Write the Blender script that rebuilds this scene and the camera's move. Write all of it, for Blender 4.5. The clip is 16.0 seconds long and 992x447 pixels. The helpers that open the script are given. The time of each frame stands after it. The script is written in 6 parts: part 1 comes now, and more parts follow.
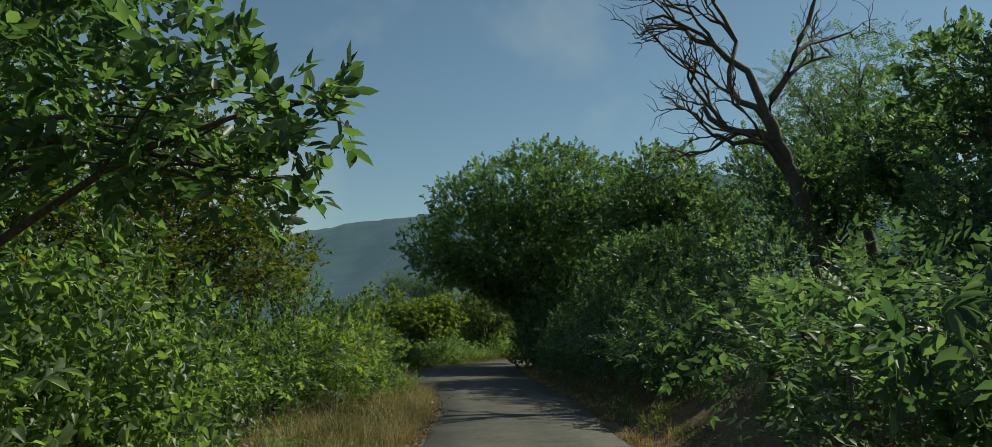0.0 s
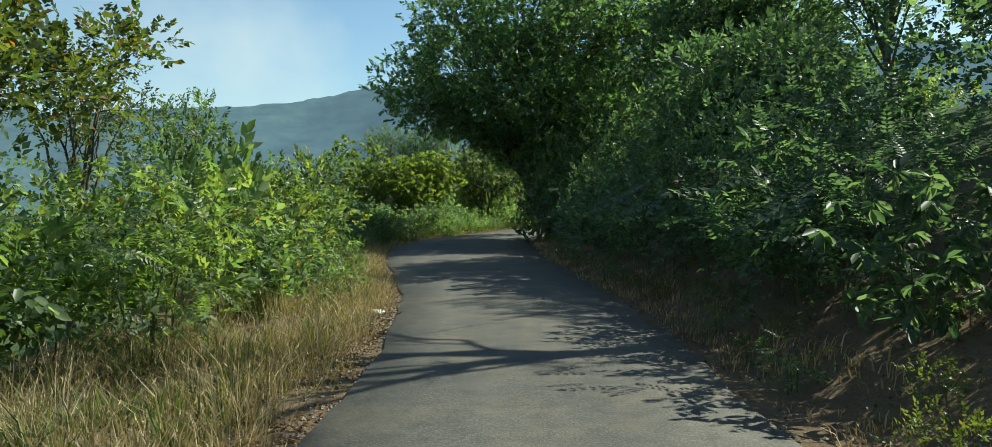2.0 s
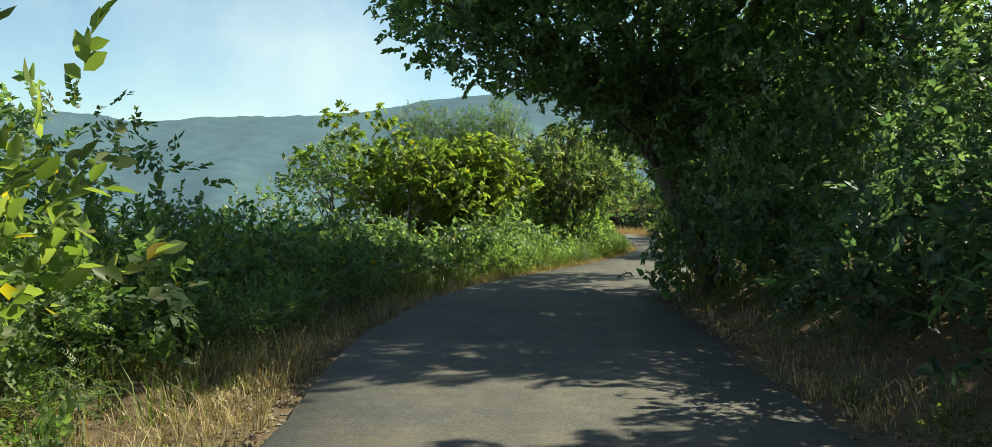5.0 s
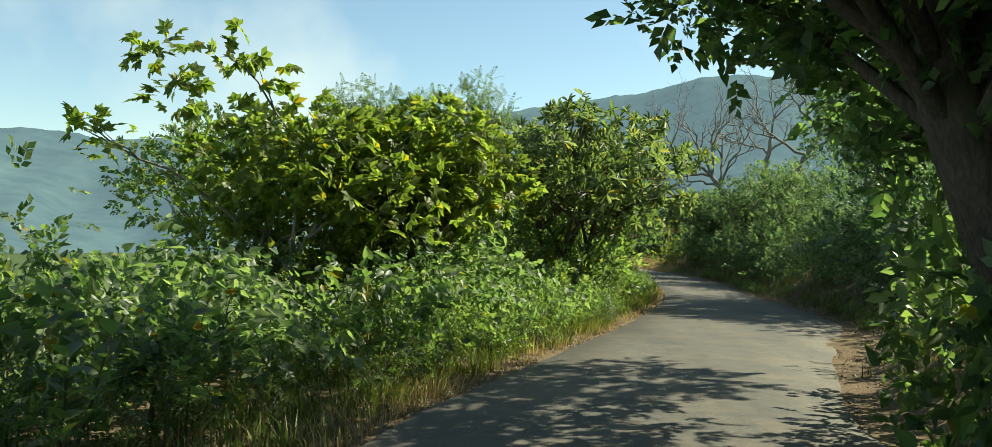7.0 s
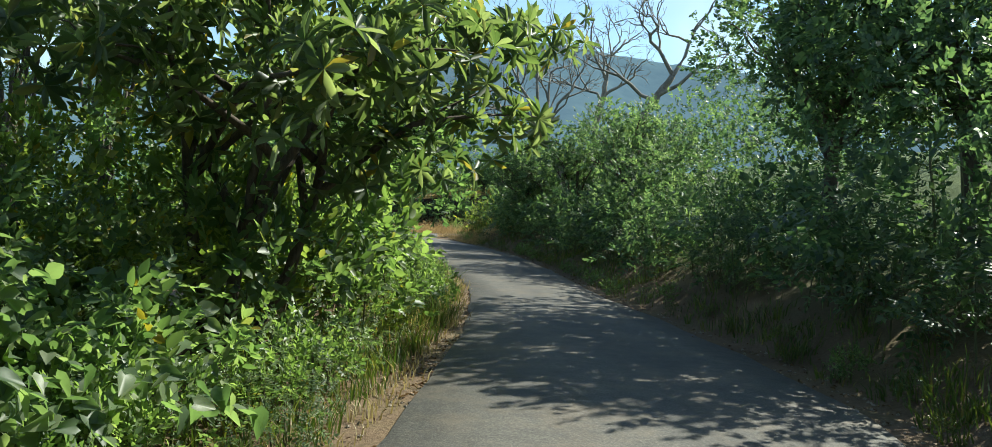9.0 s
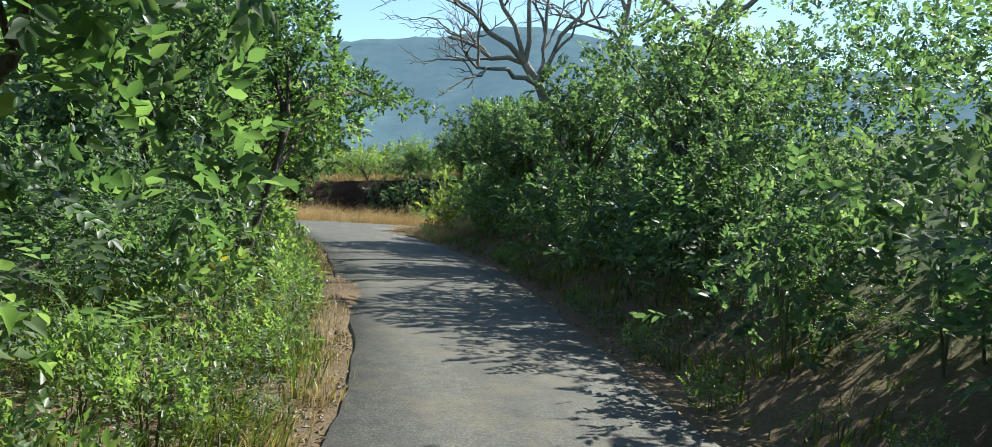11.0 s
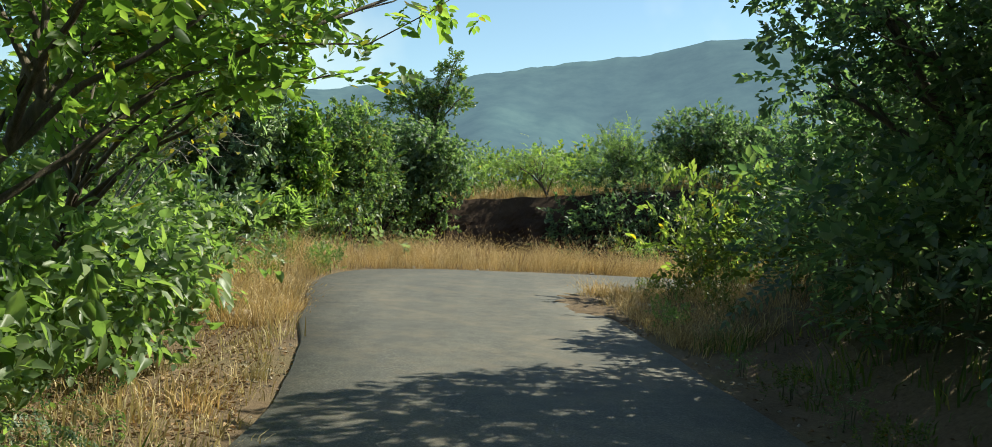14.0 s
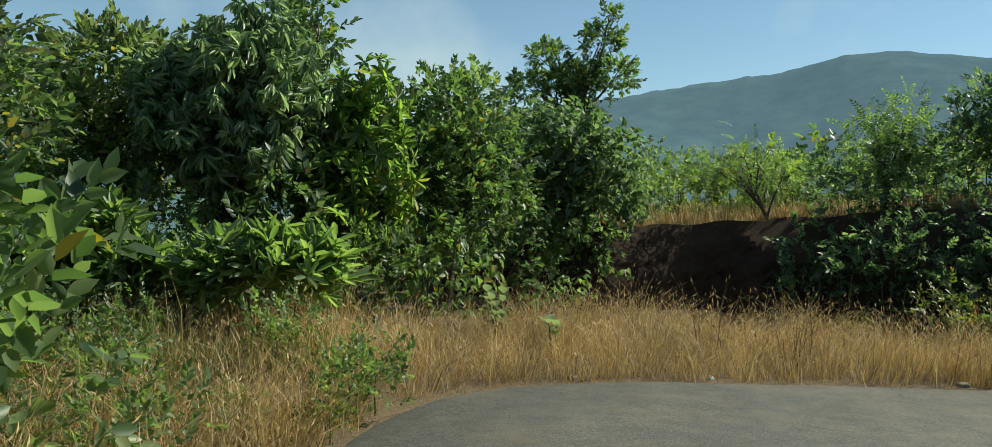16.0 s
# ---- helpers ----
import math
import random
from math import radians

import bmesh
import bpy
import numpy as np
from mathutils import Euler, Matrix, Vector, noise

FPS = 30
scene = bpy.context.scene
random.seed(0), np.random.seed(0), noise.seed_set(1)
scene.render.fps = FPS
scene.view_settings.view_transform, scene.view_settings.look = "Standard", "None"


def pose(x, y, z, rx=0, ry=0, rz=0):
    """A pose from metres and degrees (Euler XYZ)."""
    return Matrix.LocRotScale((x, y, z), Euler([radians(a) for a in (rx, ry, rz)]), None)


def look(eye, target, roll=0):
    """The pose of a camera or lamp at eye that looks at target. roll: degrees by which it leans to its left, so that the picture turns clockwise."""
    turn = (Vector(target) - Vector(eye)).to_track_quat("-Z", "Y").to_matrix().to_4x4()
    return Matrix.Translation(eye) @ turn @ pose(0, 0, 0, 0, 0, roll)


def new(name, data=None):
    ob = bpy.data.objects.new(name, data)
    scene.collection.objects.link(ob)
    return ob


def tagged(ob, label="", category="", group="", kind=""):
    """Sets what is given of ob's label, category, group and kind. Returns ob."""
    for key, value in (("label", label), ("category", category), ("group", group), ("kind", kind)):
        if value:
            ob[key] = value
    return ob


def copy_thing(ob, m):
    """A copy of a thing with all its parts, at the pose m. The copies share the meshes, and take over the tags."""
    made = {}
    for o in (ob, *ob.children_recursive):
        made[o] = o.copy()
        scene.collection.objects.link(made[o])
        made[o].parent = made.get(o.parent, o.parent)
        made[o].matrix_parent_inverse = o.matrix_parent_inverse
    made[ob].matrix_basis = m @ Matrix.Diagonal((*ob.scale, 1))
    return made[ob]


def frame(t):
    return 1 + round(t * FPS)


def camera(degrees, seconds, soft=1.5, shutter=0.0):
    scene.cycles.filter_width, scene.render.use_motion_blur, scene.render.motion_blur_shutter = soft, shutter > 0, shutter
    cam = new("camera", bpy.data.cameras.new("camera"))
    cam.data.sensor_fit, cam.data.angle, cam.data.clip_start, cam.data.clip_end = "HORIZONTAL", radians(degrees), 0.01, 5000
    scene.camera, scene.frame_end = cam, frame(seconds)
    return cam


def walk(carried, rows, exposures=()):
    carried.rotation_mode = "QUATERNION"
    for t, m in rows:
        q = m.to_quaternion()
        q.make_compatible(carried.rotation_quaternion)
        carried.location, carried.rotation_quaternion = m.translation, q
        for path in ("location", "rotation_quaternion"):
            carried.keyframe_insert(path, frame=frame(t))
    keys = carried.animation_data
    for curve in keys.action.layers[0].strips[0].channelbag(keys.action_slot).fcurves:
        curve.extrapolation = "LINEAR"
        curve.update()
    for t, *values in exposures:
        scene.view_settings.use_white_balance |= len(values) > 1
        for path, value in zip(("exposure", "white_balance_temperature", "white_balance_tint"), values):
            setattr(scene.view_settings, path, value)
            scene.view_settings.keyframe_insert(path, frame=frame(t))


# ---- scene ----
cam = camera(61.9, 16.0, 0.5)

PATH = [
    (0, (0.045, -0.018, 1.634), (0.026, 1.965, 1.896), -0.0),
    (0.5, (0.052, 2.127, 1.592), (0.036, 4.116, 1.801), -0.0),
    (1, (0.053, 4.317, 1.558), (0.038, 6.315, 1.659), -0.0),
    (1.5, (0.075, 6.441, 1.529), (0.058, 8.441, 1.521), -0.3),
    (2, (0.105, 8.789, 1.473), (0.068, 10.788, 1.418), -0.4),
    (2.5, (0.123, 10.97, 1.468), (0.033, 12.966, 1.385), -0.8),
    (3, (0.104, 13.423, 1.484), (-0.026, 15.417, 1.393), -0.3),
    (3.5, (0.034, 15.967, 1.485), (-0.128, 17.959, 1.393), 0.2),
    (4, (-0.281, 18.453, 1.498), (-0.457, 20.444, 1.416), 0.4),
    (6.5, (-1.601, 31.421, 1.488), (-1.818, 33.409, 1.531), 1.2),
    (7, (-1.729, 33.866, 1.525), (-1.876, 35.86, 1.562), 1.6),
    (7.5, (-1.721, 36.486, 1.476), (-1.76, 38.486, 1.492), 2.4),
    (8, (-1.524, 39.061, 1.473), (-1.456, 41.06, 1.457), 2.7),
    (8.5, (-1.099, 41.629, 1.512), (-0.906, 43.619, 1.487), 2.7),
    (9, (-0.506, 44.191, 1.604), (-0.181, 46.164, 1.565), 3.6),
    (9.5, (0.241, 46.698, 1.622), (0.615, 48.662, 1.594), 4.5),
    (12, (2.159, 58.926, 1.511), (2.433, 60.905, 1.413), 3.8),
    (12.5, (2.505, 61.73, 1.454), (2.703, 63.718, 1.358), 3.4),
    (13, (2.738, 64.515, 1.457), (2.844, 66.511, 1.388), 2.9),
    (13.5, (2.781, 67.177, 1.425), (2.792, 69.177, 1.371), 2.9),
    (14, (2.7, 69.768, 1.459), (2.559, 71.763, 1.411), 3.3),
    (14.5, (2.423, 72.264, 1.461), (2.16, 74.246, 1.41), 2.7),
    (15, (1.911, 74.612, 1.485), (1.456, 76.559, 1.424), 3.2),
    (15.5, (1.321, 76.819, 1.458), (0.868, 78.767, 1.446), 2.9),
    (16, (0.754, 79.091, 1.432), (0.316, 81.042, 1.436), 2.4),
]
EXPOSURES = [(0.0, -0.3, 6750, -8), (0.6, -0.1, 6650, -8), (1.5, 0.42, 6300, -7), (3.5, 0.72, 6400, -7), (4.0, 0.82, 6700, -6), (6.5, 0.92, 7150, -7), (7.4, 0.93, 7300, -6), (8.5, 0.76, 6600, -1), (9.3, 1.08, 6100, -1), (12.5, 1.12, 6050, 1), (14.0, 0.85, 6700, -5), (14.5, 0.5, 6700, -7), (15.0, 0.45, 6750, -7), (16.0, 0.38, 6600, -7)]
walk(cam, [(t, look(eye, target, roll)) for t, eye, target, roll in PATH], EXPOSURES)

# ---- light ----
SUN_AZ, SUN_EL = radians(62), radians(44)
world = bpy.data.worlds.new("sky")
scene.world = world
world.use_nodes = True
wn, wl = world.node_tree.nodes, world.node_tree.links
wn.clear()
sky = wn.new("ShaderNodeTexSky")
sky.sky_type, sky.sun_disc = "NISHITA", False
sky.sun_elevation, sky.sun_rotation = SUN_EL, SUN_AZ
sky.altitude, sky.air_density, sky.dust_density, sky.ozone_density = 300, 1.0, 0.3, 1.6
wbg, wout = wn.new("ShaderNodeBackground"), wn.new("ShaderNodeOutputWorld")
wbg.inputs["Strength"].default_value = 0.096
ray = wn.new("ShaderNodeTexCoord")
wisp = wn.new("ShaderNodeTexNoise")
wisp.inputs["Scale"].default_value, wisp.inputs["Detail"].default_value, wisp.inputs["Roughness"].default_value = 3.1, 5.0, 0.55
wl.new(ray.outputs["Generated"], wisp.inputs["Vector"])
thick = wn.new("ShaderNodeValToRGB")
thick.color_ramp.elements[0].position, thick.color_ramp.elements[0].color = 0.52, (0, 0, 0, 1)
thick.color_ramp.elements[1].position, thick.color_ramp.elements[1].color = 0.78, (0.55, 0.55, 0.55, 1)
wl.new(wisp.outputs["Fac"], thick.inputs[0])
veil = wn.new("ShaderNodeMix")
veil.data_type = "RGBA"
wl.new(thick.outputs[0], veil.inputs[0])
wl.new(sky.outputs[0], veil.inputs[6])
veil.inputs[7].default_value = (6.2, 6.5, 6.6, 1)
wl.new(veil.outputs[2], wbg.inputs["Color"])
wl.new(wbg.outputs[0], wout.inputs["Surface"])

sun_data = bpy.data.lights.new("sun", "SUN")
sun_data.energy, sun_data.angle, sun_data.color = 5.0, radians(0.53), (1.0, 0.93, 0.82)
sun = new("sun", sun_data)
sun_from = Vector((math.sin(SUN_AZ) * math.cos(SUN_EL), math.cos(SUN_AZ) * math.cos(SUN_EL), math.sin(SUN_EL)))
sun.matrix_world = look(sun_from * 100, (0, 0, 0))


# ---- materials ----
def nodes_of(name):
    m = bpy.data.materials.new(name)
    m.use_nodes = True
    n, l = m.node_tree.nodes, m.node_tree.links
    return m, n, l, n["Principled BSDF"]


def ramp(n, l, source, stops):
    r = n.new("ShaderNodeValToRGB")
    el = r.color_ramp.elements
    while len(el) < len(stops):
        el.new(0.5)
    for e, (p, c) in zip(el, stops):
        e.position, e.color = p, (*c, 1)
    l.new(source, r.inputs[0])
    return r.outputs[0]


def noise_of(n, l, scale, detail=4.0, rough=0.6, vector=None, dims="3D"):
    t = n.new("ShaderNodeTexNoise")
    t.inputs["Scale"].default_value, t.inputs["Detail"].default_value, t.inputs["Roughness"].default_value = scale, detail, rough
    if vector is not None:
        l.new(vector, t.inputs["Vector"])
    return t.outputs["Fac"]


def mixed(n, l, fac, a, b, how="MIX"):
    x = n.new("ShaderNodeMix")
    x.data_type, x.blend_type = "RGBA", how
    for value, k in ((fac, 0), (a, 6), (b, 7)):
        if isinstance(value, (int, float)):
            x.inputs[k].default_value = value
        elif isinstance(value, tuple):
            x.inputs[k].default_value = (*value, 1)
        else:
            l.new(value, x.inputs[k])
    return x.outputs[2]


def place(n):
    return n.new("ShaderNodeNewGeometry").outputs["Position"]


def leaf_material(name, dark, mid, light, through_colour, rough=0.42, thin=0.5, aged=None):
    """Leaves: each one has its own tone; part of the light shines through."""
    m, n, l, p = nodes_of(name)
    geo = n.new("ShaderNodeNewGeometry")
    stops = [(0.0, dark), (0.5, mid), (0.93, light)]
    if aged:
        stops = [(0.0, dark), (0.5, mid), (0.94, light), (0.985, aged)]
    tone = ramp(n, l, geo.outputs["Random Per Island"], stops)
    patch = noise_of(n, l, 0.9, 3, 0.6, geo.outputs["Position"])
    shade = ramp(n, l, patch, [(0.3, (0.62, 0.66, 0.66)), (0.7, (1.22, 1.2, 1.1))])
    colour = mixed(n, l, 1.0, tone, shade, "MULTIPLY")
    l.new(colour, p.inputs["Base Color"])
    p.inputs["Roughness"].default_value = rough
    p.inputs["Specular IOR Level"].default_value = 0.5
    tr = n.new("ShaderNodeBsdfTranslucent")
    l.new(mixed(n, l, 1.0, colour, through_colour, "MULTIPLY"), tr.inputs["Color"])
    mix = n.new("ShaderNodeMixShader")
    mix.inputs[0].default_value = thin
    l.new(p.outputs[0], mix.inputs[1])
    l.new(tr.outputs[0], mix.inputs[2])
    l.new(mix.outputs[0], n["Material Output"].inputs["Surface"])
    return m


LEAF_GREEN = leaf_material("leaf_green", (0.053, 0.089, 0.044), (0.102, 0.150, 0.071), (0.190, 0.234, 0.125), (1.95, 2.2, 1.0), aged=(0.22, 0.17, 0.03))
LEAF_DARK = leaf_material("leaf_dark", (0.044, 0.074, 0.045), (0.080, 0.122, 0.069), (0.150, 0.190, 0.105), (1.85, 2.1, 1.15), rough=0.44, thin=0.54)
LEAF_YELLOW = leaf_material("leaf_yellow_green", (0.082, 0.110, 0.036), (0.135, 0.178, 0.056), (0.230, 0.250, 0.105), (1.95, 2.15, 0.88), thin=0.6, aged=(0.30, 0.22, 0.03))
LEAF_BRIGHT = leaf_material("leaf_bright", (0.080, 0.120, 0.056), (0.132, 0.184, 0.086), (0.220, 0.265, 0.138), (2.0, 2.3, 0.9))
LEAF_GREY = leaf_material("leaf_grey_green", (0.061, 0.097, 0.055), (0.109, 0.153, 0.085), (0.194, 0.227, 0.140), (1.7, 2.0, 1.0), rough=0.5)
LEAF_HEART = leaf_material("leaf_broad_grey_green", (0.078, 0.118, 0.066), (0.132, 0.182, 0.098), (0.220, 0.255, 0.155), (1.95, 2.25, 1.05), rough=0.46)
LEAF_OLIVE = leaf_material("leaf_olive", (0.046, 0.069, 0.026), (0.081, 0.109, 0.036), (0.138, 0.155, 0.052), (2.0, 2.0, 0.8), aged=(0.24, 0.12, 0.04))
LEAF_SUN = leaf_material("leaf_sunny_olive", (0.060, 0.093, 0.044), (0.111, 0.149, 0.072), (0.202, 0.232, 0.151), (1.85, 1.95, 0.9), thin=0.58, aged=(0.26, 0.2, 0.05))
# the grey-white sheen on hanging leaves is put into these base tones
LEAF_SHEEN = leaf_material("leaf_sheen", (0.098, 0.143, 0.086), (0.179, 0.232, 0.143), (0.359, 0.419, 0.284), (1.6, 1.8, 1.0), rough=0.34)
LEAF_PALE = leaf_material("leaf_pale", (0.13, 0.18, 0.10), (0.22, 0.27, 0.16), (0.36, 0.39, 0.27), (1.4, 1.5, 0.9), rough=0.42)
LEAF_LIMB = leaf_material("leaf_sunlit_limb", (0.070, 0.110, 0.042), (0.120, 0.175, 0.062), (0.200, 0.250, 0.100), (2.1, 2.4, 0.9), thin=0.62, aged=(0.24, 0.18, 0.04))
LEAF_CANOPY = leaf_material("leaf_canopy", (0.045, 0.076, 0.042), (0.082, 0.124, 0.066), (0.150, 0.200, 0.105), (1.9, 2.2, 1.0), rough=0.4, thin=0.56)
DRY_GRASS = leaf_material("dry_grass", (0.24, 0.160, 0.075), (0.43, 0.300, 0.150), (0.62, 0.48, 0.28), (1.35, 1.25, 0.9), rough=0.6, thin=0.3)
STRAW = leaf_material("straw", (0.19, 0.145, 0.07), (0.34, 0.265, 0.135), (0.54, 0.45, 0.27), (1.35, 1.3, 0.9), rough=0.6, thin=0.3)
GREEN_GRASS = leaf_material("green_grass", (0.05, 0.085, 0.02), (0.09, 0.135, 0.03), (0.17, 0.18, 0.05), (1.9, 2.0, 0.8), rough=0.5, thin=0.3, aged=(0.30, 0.22, 0.09))
PETAL = leaf_material("yellow_petal", (0.6, 0.38, 0.02), (0.7, 0.46, 0.02), (0.75, 0.52, 0.04), (1.2, 1.1, 0.6), rough=0.6)
PETAL_RED = leaf_material("orange_petal", (0.55, 0.12, 0.03), (0.62, 0.17, 0.04), (0.65, 0.22, 0.05), (1.2, 1.0, 0.8), rough=0.6)
LITTER = leaf_material("leaf_litter", (0.12, 0.065, 0.03), (0.21, 0.125, 0.06), (0.32, 0.21, 0.11), (1.1, 1.0, 0.8), rough=0.7, thin=0.15)


def bark_material(name, dark, light):
    m, n, l, p = nodes_of(name)
    pos = place(n)
    st = n.new("ShaderNodeMapping")
    st.inputs["Scale"].default_value = (1, 1, 0.25)
    l.new(pos, st.inputs["Vector"])
    a = noise_of(n, l, 34, 5, 0.7, st.outputs[0])
    b = noise_of(n, l, 2.5, 3, 0.6, pos)
    c = ramp(n, l, a, [(0.3, dark), (0.72, light)])
    l.new(mixed(n, l, 1.0, c, ramp(n, l, b, [(0.3, (0.7, 0.72, 0.68)), (0.7, (1.15, 1.12, 1.08))]), "MULTIPLY"), p.inputs["Base Color"])
    p.inputs["Roughness"].default_value = 0.85
    bump = n.new("ShaderNodeBump")
    bump.inputs["Strength"].default_value, bump.inputs["Distance"].default_value = 0.7, 0.02
    l.new(a, bump.inputs["Height"])
    l.new(bump.outputs[0], p.inputs["Normal"])
    return m


BARK = bark_material("bark_brown", (0.045, 0.034, 0.025), (0.15, 0.115, 0.085))
BARK_GREY = bark_material("bark_grey", (0.13, 0.115, 0.095), (0.34, 0.31, 0.27))
STEM_GREEN = bark_material("stem_green", (0.07, 0.075, 0.03), (0.17, 0.17, 0.08))


def asphalt_material():
    m, n, l, p = nodes_of("asphalt")
    pos = place(n)
    grain = noise_of(n, l, 60, 4, 0.75, pos)
    patch = noise_of(n, l, 0.35, 5, 0.62, pos)
    stretch = n.new("ShaderNodeMapping")
    stretch.inputs["Scale"].default_value = (1.6, 0.12, 1)
    l.new(pos, stretch.inputs["Vector"])
    track = noise_of(n, l, 1.0, 3, 0.5, stretch.outputs[0])
    c = ramp(n, l, grain, [(0.3, (0.048, 0.046, 0.042)), (0.53, (0.108, 0.103, 0.092)), (0.74, (0.22, 0.21, 0.185))])
    c = mixed(n, l, 1.0, c, ramp(n, l, patch, [(0.32, (0.86, 0.87, 0.88)), (0.7, (1.12, 1.09, 1.03))]), "MULTIPLY")
    c = mixed(n, l, 1.0, c, ramp(n, l, track, [(0.35, (0.86, 0.86, 0.87)), (0.65, (1.08, 1.07, 1.05))]), "MULTIPLY")
    blot = noise_of(n, l, 5.0, 6, 0.75, pos)
    c = mixed(n, l, 1.0, c, ramp(n, l, blot, [(0.32, (0.74, 0.75, 0.76)), (0.55, (1.0, 1.0, 1.0)), (0.72, (1.22, 1.19, 1.12))]), "MULTIPLY")
    dust = noise_of(n, l, 1.3, 7, 0.75, pos)
    c = mixed(n, l, ramp(n, l, dust, [(0.47, (0, 0, 0)), (0.78, (0.62, 0.62, 0.62))]), c, (0.20, 0.155, 0.105))
    l.new(c, p.inputs["Base Color"])
    p.inputs["Roughness"].default_value = 0.82
    p.inputs["Specular IOR Level"].default_value = 0.35
    bump = n.new("ShaderNodeBump")
    bump.inputs["Strength"].default_value, bump.inputs["Distance"].default_value = 0.55, 0.008
    l.new(grain, bump.inputs["Height"])
    l.new(bump.outputs[0], p.inputs["Normal"])
    return m


def soil_material(name, a, b, c, scale=1.0, overgrown=False):
    m, n, l, p = nodes_of(name)
    pos = place(n)
    big = noise_of(n, l, 0.8 * scale, 6, 0.65, pos)
    fine = noise_of(n, l, 26 * scale, 5, 0.75, pos)
    col = ramp(n, l, big, [(0.3, a), (0.5, b), (0.7, c)])
    col = mixed(n, l, 1.0, col, ramp(n, l, fine, [(0.3, (0.62, 0.6, 0.58)), (0.7, (1.3, 1.28, 1.22))]), "MULTIPLY")
    if overgrown:
        # scrub covers the slopes, well off the lane
        sep = n.new("ShaderNodeSeparateXYZ")
        l.new(pos, sep.inputs[0])
        mp = n.new("ShaderNodeMapRange")
        mp.inputs["From Min"].default_value, mp.inputs["From Max"].default_value = -6.0, -10.0
        l.new(sep.outputs["X"], mp.inputs["Value"])
        scrub = ramp(n, l, noise_of(n, l, 0.5, 6, 0.7, pos), [(0.3, (0.035, 0.06, 0.02)), (0.7, (0.09, 0.12, 0.04))])
        col = mixed(n, l, mp.outputs[0], col, scrub)
        up = n.new("ShaderNodeMapRange")
        up.inputs["From Min"].default_value, up.inputs["From Max"].default_value = 5.2, 7.5
        l.new(sep.outputs["X"], up.inputs["Value"])
        col = mixed(n, l, up.outputs[0], col, scrub)
    l.new(col, p.inputs["Base Color"])
    p.inputs["Roughness"].default_value = 0.95
    p.inputs["Specular IOR Level"].default_value = 0.15
    bump = n.new("ShaderNodeBump")
    bump.inputs["Strength"].default_value, bump.inputs["Distance"].default_value = 0.8, 0.03
    l.new(fine, bump.inputs["Height"])
    l.new(bump.outputs[0], p.inputs["Normal"])
    return m


ASPHALT = asphalt_material()
SOIL = soil_material("soil", (0.105, 0.074, 0.050), (0.165, 0.118, 0.078), (0.14, 0.118, 0.066), 1.0, True)
# dark earth, lowered further by putting the cut face's shade into the colour
SHADED_BANK_SOIL = soil_material("shaded_bank_soil", (0.032, 0.021, 0.016), (0.052, 0.034, 0.025), (0.08, 0.052, 0.037), 1.6)
STONE = soil_material("stone", (0.22, 0.19, 0.16), (0.33, 0.29, 0.24), (0.42, 0.37, 0.31), 2.5)
TAN_STONE = soil_material("tan_stone", (0.26, 0.19, 0.12), (0.36, 0.27, 0.18), (0.42, 0.33, 0.23), 2.5)
PALE_STONE = soil_material("pale_stone", (0.62, 0.6, 0.55), (0.72, 0.7, 0.65), (0.78, 0.76, 0.72), 2.5)


def hill_material():
    """Wooded slopes a kilometre off; blue air haze is put into colour and glow."""
    m, n, l, p = nodes_of("far_slope_hazed")
    pos = place(n)
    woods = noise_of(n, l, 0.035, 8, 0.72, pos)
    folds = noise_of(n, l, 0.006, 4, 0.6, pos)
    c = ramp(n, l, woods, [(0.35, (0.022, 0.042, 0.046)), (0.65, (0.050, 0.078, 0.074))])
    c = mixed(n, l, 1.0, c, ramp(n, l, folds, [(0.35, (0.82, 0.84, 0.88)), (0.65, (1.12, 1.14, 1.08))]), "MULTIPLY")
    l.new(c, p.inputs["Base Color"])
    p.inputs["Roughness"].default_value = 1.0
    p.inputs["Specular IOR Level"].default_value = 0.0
    # blue emission stands in for the bright air in between
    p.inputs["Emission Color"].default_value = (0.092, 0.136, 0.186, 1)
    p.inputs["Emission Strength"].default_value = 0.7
    return m


HILL = hill_material()


# ---- building helpers ----
def mesh_of(name, verts, faces, smooth=False):
    """A mesh from an array of corners and an array of triangles."""
    verts, faces = np.asarray(verts, np.float32), np.asarray(faces, np.int32)
    me = bpy.data.meshes.new(name)
    me.vertices.add(len(verts))
    me.vertices.foreach_set("co", verts.ravel())
    me.loops.add(faces.size)
    me.loops.foreach_set("vertex_index", faces.ravel())
    me.polygons.add(len(faces))
    me.polygons.foreach_set("loop_start", np.arange(len(faces), dtype=np.int32) * faces.shape[1])
    me.polygons.foreach_set("use_smooth", np.full(len(faces), smooth))
    me.update(calc_edges=True)
    return me


def piece(name, me, material, parent=None, label="", kind=""):
    me.materials.clear()
    me.materials.append(material)
    ob = new(name, me)
    if parent is not None:
        ob.parent = parent
    return tagged(ob, label, kind=kind)


